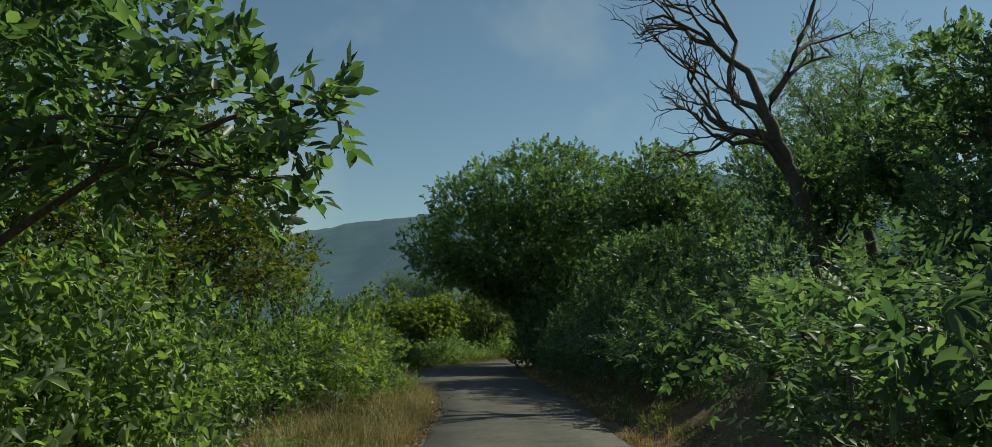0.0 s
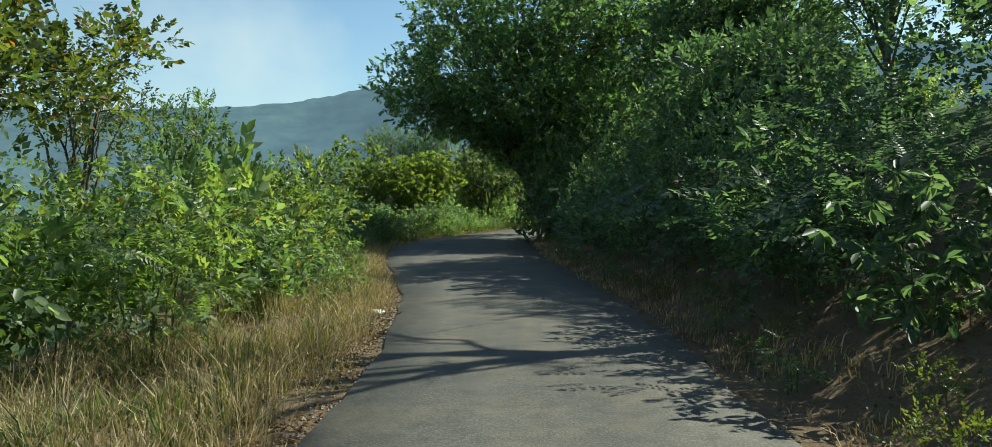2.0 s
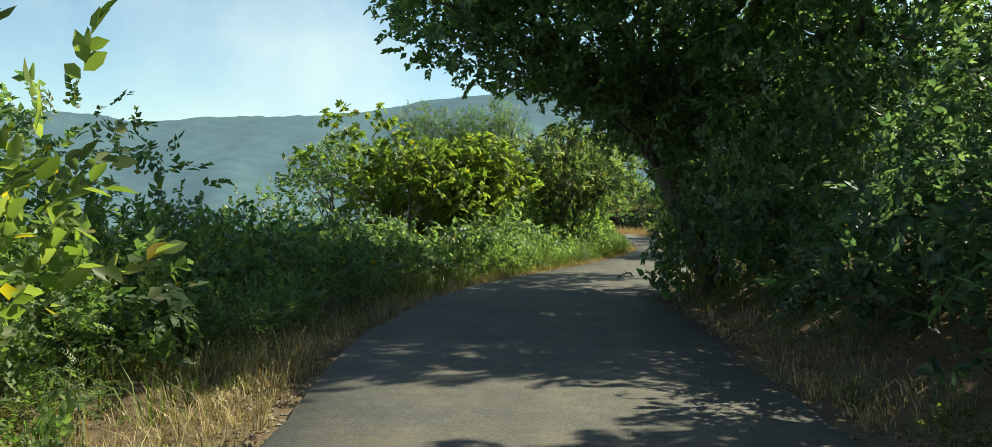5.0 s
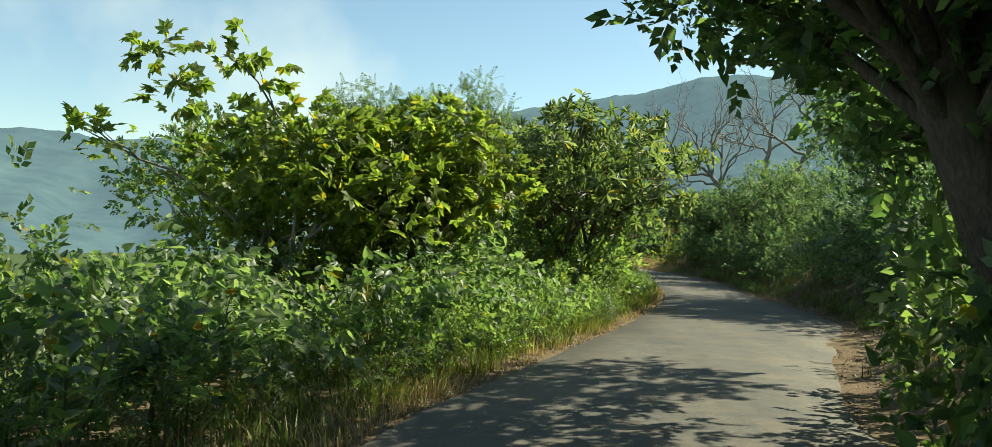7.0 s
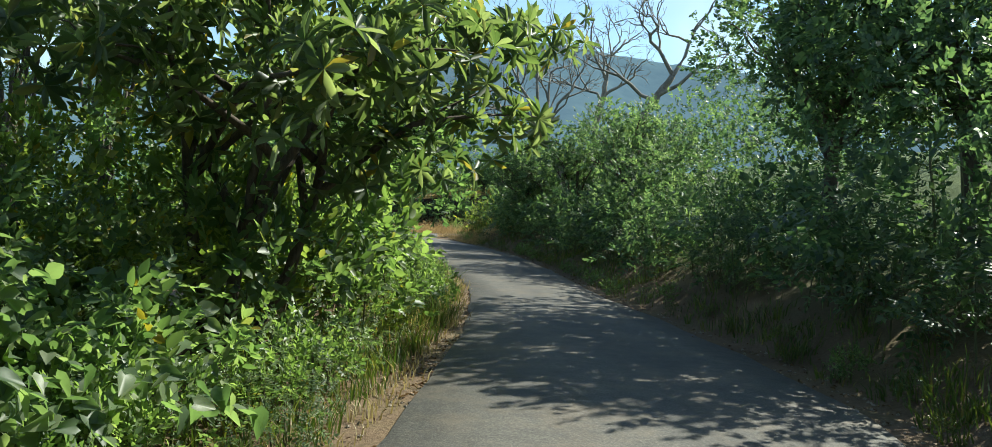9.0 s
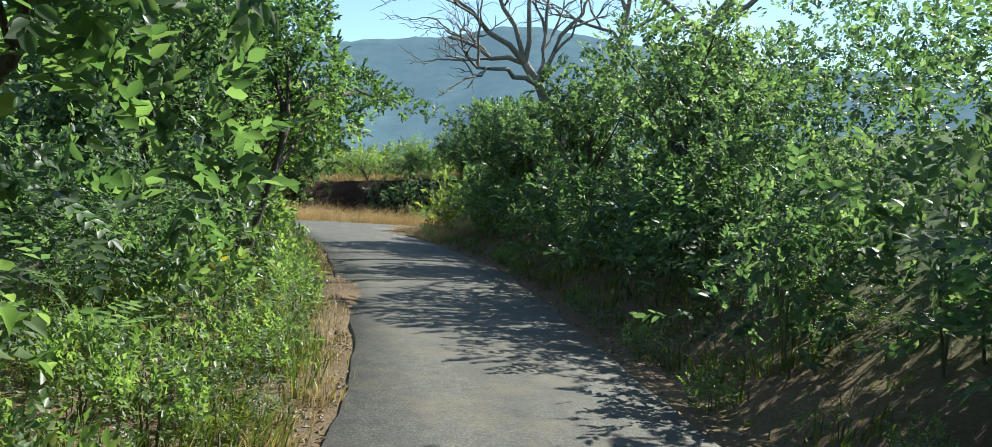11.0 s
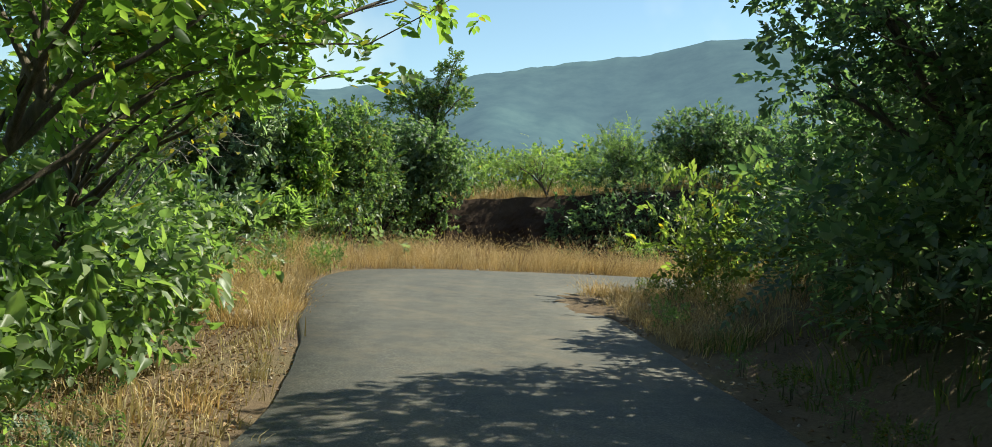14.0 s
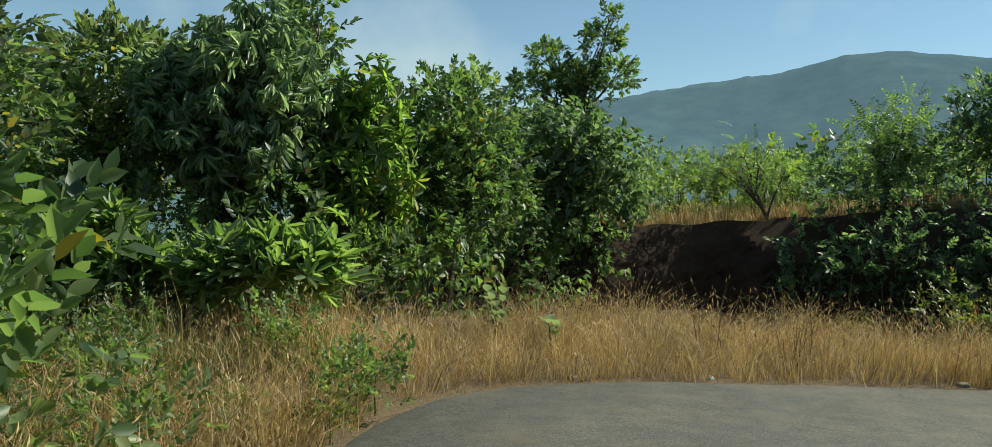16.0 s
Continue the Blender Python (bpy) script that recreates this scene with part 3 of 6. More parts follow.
# ---- the cut bank past the bend ----
bank_rng = np.random.default_rng(17)
bx = np.arange(-5.2, 14.01, 0.11)
bs = np.linspace(0, 1, 24)
BX, BS = np.meshgrid(bx, bs)
lip = 95.4 + 0.35 * np.sin(BX * 0.9) + 0.2 * np.sin(BX * 2.3)
top = (1.55 + 0.1 * np.maximum(0, BX)) * ease(-6.5, -2.0, BX)
rough_face = 0.09 * np.sin(BX * 3.1 + 4 * np.sin(BS * 5)) * np.sin(BS * 9 + BX) + 0.05 * np.sin(BX * 7.7 + BS * 13) + bank_rng.normal(0, 0.035, BX.shape)
BY = lip - 0.12 + 0.75 * BS ** 2.2 - (0.1 + 0.6 * rough_face) * np.sin(np.pi * np.clip(BS * 1.1, 0, 1))
BZ = -0.42 + (top + 0.5) * BS + 0.03 * np.sin(BX * 5) * BS
BY[-1] += 0.5
BZ[-1] = land(BX[-1], BY[-1]) - 0.03
W = len(bx)
I = (np.arange(len(bs) - 1)[:, None] * W + np.arange(W - 1)[None]).ravel()
bank = new("earth_bank", mesh_of("earth_bank", np.stack([BX, BY, BZ], -1).reshape(-1, 3), np.stack([I, I + 1, I + 1 + W, I + W], -1), False))
bank.data.materials.append(SHADED_BANK_SOIL)
tagged(bank, "steep dark earth bank cut into the slope, shade in its colour", "bank", kind="structure")


# ---- bushes: a few of each kind built once, then set along the road ----
SHRUB, SLOPE, CREEPER, WEEDS = "roadside shrubs", "hillside shrubs", "creeper mounds", "roadside weeds"
# kind: name, label, leaf, material, sprigs, height, half width, clumps, leaf size, droop, group
KINDS = {
    "droop": ("shrub", "lush mid-green roadside shrub with broad drooping leaves", "drooping", LEAF_BRIGHT, 330, 1.8, 1.05, 8, 0.95, 0.3, SHRUB),
    "droopdark": ("shrub", "lush dark green hillside shrub with broad drooping leaves", "drooping", LEAF_DARK, 330, 2.0, 1.15, 9, 1.0, 0.3, SLOPE),
    "pinnate": ("shrub", "bushy green roadside shrub with drooping feathery leaves", "pinnate", LEAF_BRIGHT, 250, 1.9, 1.05, 7, 0.95, 0.3, SHRUB),
    "green": ("shrub", "dense mid-green roadside shrub with pointed leaves", "small", LEAF_GREEN, 380, 1.8, 1.0, 8, 1.0, 0.0, SHRUB),
    "green_b": ("shrub", "dense mid-green roadside shrub with larger pointed leaves", "tree", LEAF_GREEN, 310, 1.9, 1.0, 9, 1.0, 0.0, SHRUB),
    "yellow": ("shrub", "sunlit yellow-green roadside shrub with small leaves", "small", LEAF_YELLOW, 380, 1.9, 1.0, 8, 1.0, 0.0, SHRUB),
    "bright": ("shrub", "fresh bright green roadside shrub", "small", LEAF_BRIGHT, 380, 1.7, 1.0, 7, 1.0, 0.0, SHRUB),
    "dark": ("shrub", "dark green hillside shrub with dense glossy leaves", "small", LEAF_DARK, 480, 2.2, 1.25, 9, 0.9, 0.0, SLOPE),
    "darksmall": ("shrub", "dark hillside shrub with small leaves", "small", LEAF_DARK, 520, 2.1, 1.2, 8, 0.86, 0.0, SLOPE),
    "grey": ("shrub", "grey-green shrub with pale shining leaves", "small", LEAF_GREY, 470, 2.0, 1.1, 8, 0.9, 0.0, SLOPE),
    "fern": ("shrub", "dark hillside shrub with feathery leaves", "feather", LEAF_DARK, 290, 2.0, 1.15, 8, 1.2, 0.2, SLOPE),
    "pinnatedark": ("shrub", "dark hillside shrub with large drooping feathery leaves", "pinnate", LEAF_DARK, 260, 1.9, 1.1, 8, 1.0, 0.3, SLOPE),
    "heart": ("climber_mound", "mound of creeper with broad grey-green leaves", "heart", LEAF_HEART, 340, 1.4, 1.15, 7, 1.02, 0.2, CREEPER),
    "heartgreen": ("climber_mound", "mound of creeper with broad bright green leaves", "heart", LEAF_GREEN, 360, 1.5, 1.1, 7, 0.85, 0.2, CREEPER),
    "creeper": ("climber_mound", "mound of fresh green sunlit creeper with broad leaves", "heart", LEAF_BRIGHT, 480, 1.5, 1.1, 7, 0.82, 0.2, CREEPER),
    "olive": ("shrub", "thin olive-green shrub with some reddish leaves", "fine", LEAF_OLIVE, 300, 1.5, 0.9, 7, 1.1, 0.0, SHRUB),
    "weed": ("weed_clump", "low clump of fresh green roadside weeds", "fine", LEAF_BRIGHT, 70, 0.75, 0.5, 6, 1.0, 0.0, WEEDS),
    "weedfern": ("weed_clump", "low clump of feathery green roadside weeds", "feather", LEAF_GREEN, 60, 0.8, 0.5, 6, 0.8, 0.1, WEEDS),
    "weeddry": ("weed_clump", "low clump of half-dry olive roadside weeds", "fine", LEAF_OLIVE, 66, 0.7, 0.5, 6, 0.85, 0.0, WEEDS),
}
# three builds of each kind: low, middling and tall, so that leaves keep their true size
BUILDS = (0.6, 1.0, 1.45)
built = {}


def build_bush(kind, c):
    name, label, leaf, material, count, high, wide, k, size, droop, group = KINDS[kind]
    if c == 0:
        leaf = {"small": "near", "fine": "nearfine"}.get(leaf, leaf)
    q = BUILDS[c]
    rng = np.random.default_rng(1000 + 10 * list(KINDS).index(kind) + c)
    high, wide = high * q, wide * q
    clumps = crown_clumps((0, 0, high * 0.52), (wide, wide, high * 0.5), k + 2 * c, rng, (0.54, 0.5, 0.43)[c])
    clumps += [(np.array([rng.uniform(-0.7, 0.7) * wide, rng.uniform(-0.7, 0.7) * wide, 0.2 * high]), np.array([0.42 * wide, 0.42 * wide, 0.24 * high])) for _ in range(3)]
    return plant(name, label, "bush", (0, 0, -50), clumps, leaf, material, int(count * 0.74 * q ** (2.1, 1, 1.5)[c]), rng, 0.022 * q, STEM_GREEN, size * (1.1, 1.03, 1.03)[c], 0.62, -0.45, group, droop, stems=3, limbs=False, crown_name="foliage", trunk_name="stem")


def set_bush(kind, x, y, s=1.0, sz=None, turn=None, rng=random, dz=0.0):
    turn = rng.uniform(0, 6.28) if turn is None else turn
    c = 0 if s < 0.77 else 1 if s < 1.2 else 2
    if KINDS[kind][0] == "weed_clump":
        c = 1
    q = BUILDS[c]
    m = at_pose(x, y, float(land(x, y)) + 0.02 + dz, turn, s / q, (sz or s) / q)
    if (kind, c) in built:
        return copy_thing(built[kind, c], m)
    ob = built[kind, c] = build_bush(kind, c)
    ob.matrix_basis = m
    return ob


rnd = random.Random(21)
undergrowth = {}


def set_scrub(kind, x, y, s, sz, share=0.13, most=2.2):
    """Growth well off the lane, which merges into one thicket: fewer and larger sprigs."""
    name, label, leaf, material, count, high, wide, k, size, droop, group = KINDS[kind]
    rng = np.random.default_rng(int(abs(x) * 1000 + y * 77))
    foot = np.array([x, y, float(land(x, y))])
    high, wide = high * sz, wide * s
    at, way = [], []
    for c, r in crown_clumps((0, 0, high * 0.5), (wide, wide, high * 0.5), 8, rng, 0.5):
        p, d = clump_points(c, r, max(4, int(count * share * s * s / 9)), rng, -0.5)
        at.append(p + foot)
        way.append(d * 0.75 + rng.normal(0, 0.5, d.shape) + np.array([0, 0, 0.25]))
    v, f = scattered(SPRIGS[leaf], np.vstack(at), np.vstack(way), rng, size * min(most, 0.72 / math.sqrt(share)))
    undergrowth.setdefault(material.name, []).append((v, f))


def row(y0, y1, step, off, kinds, s, side, jitter=0.35):
    """A row of bushes beside the road, off metres from its edge."""
    y = y0
    while y < y1:
        edge = float(left_edge(y)) if side < 0 else float(right_edge(y))
        if side > 0 and s > 0.6 and KINDS[kinds[0]][0] != "weed_clump" and (1.0 < off < 1.8 and 9 < y < 14.4 or 1.8 <= off < 4.5 and 11.5 < y < 15.8):
            # an arching shrub fills this stretch
            y += step
            continue
        q = s * rnd.uniform(0.8, 1.2)
        px, py, pz = edge + side * (off + rnd.uniform(-jitter, jitter)), y + rnd.uniform(-0.3, 0.3), q * rnd.uniform(0.85, 1.15)
        if off >= 3.05:
            set_scrub(rnd.choice(kinds), px, py, q, pz, 0.32 if side < 0 else 0.28, 1.2)
        else:
            set_bush(rnd.choice(kinds), px, py, q, pz, rng=rnd)
        y += step * rnd.uniform(0.8, 1.2)


# valley side, from the start to the bend
row(4, 9.5, 1.0, 2.95, ["droop", "creeper", "creeper"], 1.15, -1, 0.1)
row(9, 16, 1.1, 3.0, ["droop", "creeper", "green", "bright"], 0.8, -1, 0.05)
row(3, 16, 1.6, 4.4, ["green", "bright", "green_b"], 1.4, -1)
row(20, 34, 0.85, 1.15, ["weed", "weeddry", "weedfern", "weeddry"], 0.7, -1, 0.4)
row(8, 20, 1.3, 1.9, ["weeddry", "weed", "weeddry"], 0.6, -1, 0.35)
row(20, 34, 0.9, 1.75, ["weed", "weedfern", "weed", "weeddry"], 1.05, -1, 0.35)
row(16, 34, 1.2, 2.2, ["green", "yellow", "bright", "pinnate", "green_b"], 0.78, -1)
row(15, 25, 1.4, 3.4, ["yellow", "green", "green_b", "bright"], 0.9, -1)
row(25, 33, 1.5, 3.4, ["yellow", "green", "green_b", "bright"], 1.15, -1)
row(17, 25, 1.9, 5.0, ["green_b", "green", "dark"], 1.1, -1)
row(25, 33, 1.9, 5.2, ["yellow", "green", "green_b"], 1.4, -1)
row(32, 44, 0.8, 0.8, ["weed", "weedfern", "weeddry"], 0.8, -1, 0.3)
row(31, 45, 0.7, 1.4, ["weed", "weedfern", "weed"], 1.05, -1, 0.4)
row(31, 43, 1.1, 1.9, ["heart", "heartgreen", "green", "weed"], 0.6, -1)
row(31, 45, 1.3, 3.0, ["heart", "heartgreen", "heart", "yellow"], 0.9, -1)
row(31, 46, 1.8, 5.0, ["yellow", "heart", "heartgreen", "green"], 1.2, -1)
row(42, 63, 0.75, 0.75, ["weed", "weedfern", "weed", "weeddry"], 0.85, -1, 0.3)
row(43, 46, 1.0, 1.5, ["heart", "heartgreen"], 0.7, -1, 0.2)
for x, y, q, z in [(-3.2, 46.2, 1.1, 1.0), (-2.9, 47.6, 1.0, 0.95), (-2.5, 49.0, 0.8, 0.85), (-4.2, 47.2, 1.2, 1.1), (-2.0, 50.0, 0.65, 0.7), (-3.8, 45.0, 1.0, 0.9)]:
    set_bush("heart", x, y, q, z, rng=rnd)
row(44, 52, 0.55, 0.95, ["weed", "weedfern", "weed"], 0.95, -1, 0.3)
row(47, 51, 1.2, 3.6, ["heart", "green"], 1.15, -1)
row(49.5, 56, 0.9, 1.3, ["weed", "green", "weedfern", "bright"], 0.55, -1, 0.3)
row(50, 57, 1.1, 2.4, ["green", "yellow", "heartgreen"], 0.8, -1)
row(54, 59, 1.3, 2.0, ["green", "heartgreen", "yellow"], 0.75, -1)
row(62, 66, 1.3, 2.3, ["darksmall", "dark"], 0.7, -1)
row(52, 61, 1.9, 4.3, ["green", "yellow", "green_b"], 1.3, -1)
row(61, 70, 1.9, 4.6, ["dark", "darksmall"], 1.4, -1)
row(56, 74, 0.8, 0.8, ["weed", "weedfern", "weeddry", "weedfern"], 0.8, -1, 0.3)
row(62, 76, 1.0, 1.1, ["weedfern", "weeddry", "weed", "weeddry"], 0.5, -1, 0.25)
row(56, 63, 0.9, 1.7, ["weed", "green", "weedfern", "weeddry"], 0.55, -1, 0.3)
row(57, 65, 1.1, 2.7, ["darksmall", "fern", "darksmall"], 0.75, -1, 0.2)
row(66, 72, 1.3, 2.2, ["dark", "darksmall"], 0.62, -1)
row(72, 78, 1.2, 2.1, ["droop", "bright", "heartgreen"], 0.62, -1)
row(63, 72, 1.6, 3.6, ["dark", "green_b", "dark"], 1.35, -1)
row(72, 80, 1.8, 3.9, ["droop", "yellow"], 1.0, -1)
row(71, 77.5, 0.9, 1.5, ["creeper", "bright", "creeper"], 0.6, -1, 0.2)
for x, y, q in [(-2.0, 78.8, 0.85), (-2.9, 78.4, 0.95), (-1.5, 78.9, 0.55), (-2.4, 79.5, 0.75), (-3.4, 79.3, 0.95)]:
    set_bush("creeper", x, y, q, rng=rnd)
for k, x, y, q in [("green", -3.1, 80.9, 0.8), ("green", -4.0, 81.6, 0.9), ("green_b", -3.9, 80.6, 1.0), ("yellow", -5.0, 81.6, 1.0)]:
    set_bush(k, x, y, q, rng=rnd)
# hillside
row(4, 37, 0.95, 1.35, ["darksmall", "fern", "droopdark", "fern"], 0.66, 1)
row(3, 37, 0.9, 0.6, ["weeddry", "weedfern", "weeddry"], 0.7, 1, 0.25)
row(16, 37, 1.0, 1.7, ["weedfern", "fern", "weeddry", "fern"], 0.6, 1, 0.5)
row(5, 8.5, 1.1, 2.4, ["pinnatedark", "fern"], 0.62, 1)
row(8.5, 15.5, 0.7, 1.75, ["weedfern", "weedfern", "weeddry"], 0.75, 1, 0.3)
row(8.5, 15.5, 0.7, 2.5, ["weedfern", "weed", "weedfern"], 0.8, 1, 0.3)
row(9, 16, 0.8, 3.3, ["fern", "darksmall"], 0.42, 1, 0.2)
row(9, 16, 0.9, 4.2, ["fern", "darksmall"], 0.5, 1, 0.3)
row(11, 14.4, 1.0, 5.2, ["fern", "dark"], 0.6, 1, 0.3)
row(14.4, 17, 0.8, 5.4, ["fern", "darksmall"], 0.35, 1, 0.3)
row(14.5, 37, 1.3, 2.2, ["dark", "fern", "darksmall"], 1.0, 1)
row(5, 9, 1.6, 4.2, ["fern", "darksmall"], 0.9, 1)
row(17, 36, 2.2, 3.9, ["dark", "darksmall", "fern"], 1.4, 1)
row(38.5, 43.5, 1.0, 1.3, ["heartgreen", "bright", "green"], 0.6, 1, 0.15)
row(40, 46, 1.6, 3.3, ["dark", "green"], 1.0, 1)
row(46, 50.5, 1.3, 2.9, ["dark", "fern"], 0.7, 1, 0.1)
row(51, 78, 1.0, 1.4, ["darksmall", "grey", "fern", "darksmall"], 0.68, 1)
row(50, 80, 1.0, 0.5, ["weedfern", "weeddry", "weed"], 0.55, 1, 0.2)
row(52, 80, 1.2, 1.5, ["weedfern", "weeddry", "weedfern"], 1.0, 1, 0.5)
row(64, 81, 1.0, 2.4, ["darksmall", "fern"], 0.72, 1, 0.4)
row(50.5, 77, 1.5, 2.3, ["dark", "grey", "grey", "fern"], 1.05, 1)
row(50.5, 77, 2.4, 4.0, ["dark", "darksmall", "grey"], 1.4, 1)
row(77, 82, 1.3, 3.6, ["olive", "yellow", "green"], 0.85, 1)
row(45, 78, 3.2, 5.9, ["dark", "darksmall"], 1.5, 1)
row(79.5, 84, 0.8, 1.1, ["weeddry"], 0.8, 1, 0.25)
row(77.4, 83.4, 0.8, 1.9, ["olive", "weeddry", "green", "olive"], 0.62, 1, 0.35)
row(77.4, 83.6, 0.9, 2.7, ["olive", "green", "yellow"], 0.75, 1, 0.3)
set_bush("yellow", 5.0, 83.3, 0.6, 0.7, rng=rnd)
for x, y, q in [(-2.5, 47.2, 0.8), (-2.1, 48.4, 0.7), (-2.9, 46.2, 0.85)]:
    set_bush("heart", x, y, q, rng=rnd)
for i in range(34):
    set_bush(rnd.choice(["weed", "weedfern", "weeddry", "weeddry"]), rnd.uniform(-5.0, -1.3), rnd.uniform(80.6, 86.6), rnd.uniform(0.6, 1.0), rng=rnd)
# past the bend
for k, x, y, q in [("green", -7.6, 86.6, 0.9), ("green", -6.6, 85.2, 0.6), ("weed", -5.6, 86.2, 0.9), ("weed", -4.6, 85.4, 0.7), ("green", -8.8, 84.5, 1.0), ("heartgreen", -5.5, 82.2, 0.6), ("green", -5.9, 80.5, 0.9), ("green_b", -4.2, 79.6, 0.85), ("weed", -3.2, 80.6, 0.8), ("heartgreen", -3.0, 78.6, 0.75),
                   ("dark", -2.6, 93.6, 1.25), ("green_b", -3.8, 93.0, 1.35), ("green_b", -5.2, 92.4, 1.35), ("heartgreen", -2.0, 94.4, 1.35), ("green", -1.2, 96.2, 0.9), ("dark", -1.4, 95.2, 0.9), ("weeddry", 0.2, 93.5, 0.8), ("darksmall", 3.5, 94.7, 0.75), ("darksmall", 4.4, 94.5, 0.95), ("dark", 5.3, 94.6, 1.0), ("droopdark", 6.2, 94.4, 1.0), ("darksmall", 7.0, 94.5, 1.1), ("dark", 7.9, 94.4, 1.1), ("droopdark", 8.9, 94.4, 1.15), ("dark", 10.0, 94.2, 1.2), ("darksmall", 3.0, 95.7, 0.5), ("darksmall", 4.0, 95.9, 0.6), ("dark", 5.2, 96.0, 0.7), ("olive", 4.4, 91.4, 0.55), ("weed", 5.0, 91.0, 0.9), ("weeddry", 3.2, 91.6, 0.8), ("olive", 6.4, 91.2, 0.6),
                   ("bright", -0.6, 98.6, 1.2), ("bright", 0.6, 99.6, 1.0), ("yellow", 1.8, 100.5, 0.9), ("bright", 3.0, 99.5, 0.9), ("darksmall", 4.6, 97.4, 0.9), ("darksmall", 6.6, 97.6, 1.0), ("dark", 8.6, 97.2, 1.2), ("yellow", 0.2, 103.0, 1.1), ("bright", 4.0, 104.0, 1.2), ("green", -3.0, 101.5, 1.7), ("green", -6.0, 97.0, 1.8), ("dark", -6.6, 91.6, 1.5), ("dark", -8.4, 91.4, 1.6), ("green_b", -9.6, 89.6, 1.6), ("green_b", -11.0, 88.4, 1.7), ("green", -4.2, 90.8, 1.2), ("dark", -4.2, 88.0, 0.5), ("dark", -5.3, 88.1, 0.55), ("dark", -6.4, 88.0, 0.55), ("dark", -7.6, 88.0, 0.6), ("green_b", -4.5, 89.0, 1.1), ("green", -5.8, 88.9, 1.1), ("bright", -3.5, 89.4, 0.8), ("green_b", -7.2, 88.9, 1.2), ("green", -3.0, 91.2, 1.2), ("green", -8.2, 88.0, 0.9), ("green_b", -9.4, 86.4, 1.1), ("heartgreen", -2.9, 90.6, 1.0), ("green_b", -10.0, 82.5, 1.3), ("green", -8.0, 80.0, 1.3), ("green", -4.6, 51.0, 1.3), ("green_b", -5.6, 53.0, 1.4), ("green", -3.4, 55.0, 1.3), ("yellow", -6.6, 49.0, 1.3), ("yellow", -6.6, 47.4, 1.2), ("green", -7.8, 46.2, 1.15), ("yellow", -5.2, 48.4, 1.3), ("green", -8.6, 48.4, 1.3), ("green_b", -2.6, 56.6, 1.2), ("green", -3.0, 51.2, 0.9)]:
    set_bush(k, x, y, q, rng=rnd)


# scrub over the valley slope and up the hillside
for i in range(120):
    x, y = (rnd.uniform(-46, -11), rnd.uniform(0, 120)) if i % 3 else (rnd.uniform(13, 34), rnd.uniform(5, 80))
    q = rnd.uniform(1.3, 2.2)
    set_scrub(rnd.choice(["yellow", "green", "dark", "olive"]), x, y, q, q * rnd.uniform(0.7, 1.0), 0.09)
for i in range(26):
    q = rnd.uniform(0.8, 1.3)
    set_scrub(rnd.choice(["bright", "yellow", "green"]), rnd.uniform(-2.0, 16), rnd.uniform(99.5, 112), q, q * 0.8)
for i in range(10):
    q = rnd.uniform(0.9, 1.3)
    set_scrub(rnd.choice(["bright", "green", "dark"]), rnd.uniform(9.5, 17), rnd.uniform(97, 104), q, q)
for leaf_name, bits in undergrowth.items():
    v, f = joined(bits)
    thicket = piece("undergrowth", mesh_of("undergrowth", v, f, True), bpy.data.materials[leaf_name], None, "tangled green undergrowth away from the lane", "stuff")
    thicket["category"] = "undergrowth"


# ---- trees ----
def tree(label, base, crown, k, leaf, material, count, seed, trunk=0.14, bark=None, size=1.0, fork=0.4, extra=(), share=0.42, lean=(0, 0), stems=1, group="", droop=0.0, low=-0.7, spread=0.5):
    rng = np.random.default_rng(seed)
    x, y = base
    z = float(land(x, y))
    o = np.array([x, y, z])
    c, r = crown
    clumps = crown_clumps(np.array(c) - o, r, k, rng, share) + [(np.array(a, float) - o, np.array(b, float)) for a, b in extra]
    return plant("tree", label, "tree", (x, y, z), clumps, leaf, material, count, rng, trunk, bark, size, fork, low, group, droop, lean, stems, spread=spread)


# by the start: a branch over the lane, and open trees behind the shrubs
tree("broad-leaved tree reaching a leafy branch over the lane", (-4.7, 5.8), ((-4.3, 5.6, 4.2), (1.7, 1.6, 1.2)), 8, "large", LEAF_CANOPY, 1350, 31, 0.08, fork=0.6, share=0.5, size=0.85,
     extra=[((-0.98, 4.75, 2.92), (0.16, 0.18, 0.12)), ((-1.16, 4.8, 3.0), (0.2, 0.2, 0.14)), ((-1.32, 5.0, 2.78), (0.25, 0.25, 0.2)), ((-1.5, 5.3, 2.62), (0.26, 0.26, 0.22)), ((-1.65, 5.1, 2.95), (0.35, 0.35, 0.3)), ((-1.9, 5.4, 2.62), (0.35, 0.35, 0.25)), ((-2.0, 5.0, 3.3), (0.4, 0.4, 0.3)), ((-2.4, 5.2, 2.95), (0.5, 0.45, 0.42)), ((-3.0, 5.2, 3.3), (0.6, 0.6, 0.5)), ((-2.9, 5.4, 2.75), (0.5, 0.5, 0.3))])
tree("open-crowned roadside tree with glossy leaves", (-6.6, 14.6), ((-6.1, 15.2, 3.5), (1.9, 2.5, 2.1)), 15, "small", LEAF_OLIVE, 3300, 32, 0.09, size=1.1, share=0.42,
     extra=[((-4.9, 18.6, 3.3), (0.7, 0.8, 0.4)), ((-4.6, 19.4, 3.65), (0.35, 0.4, 0.22)), ((-5.6, 17.4, 4.0), (0.6, 0.7, 0.5)), ((-5.7, 16.2, 4.8), (0.4, 0.4, 0.35)), ((-5.0, 17.6, 2.7), (0.8, 0.8, 0.5))])
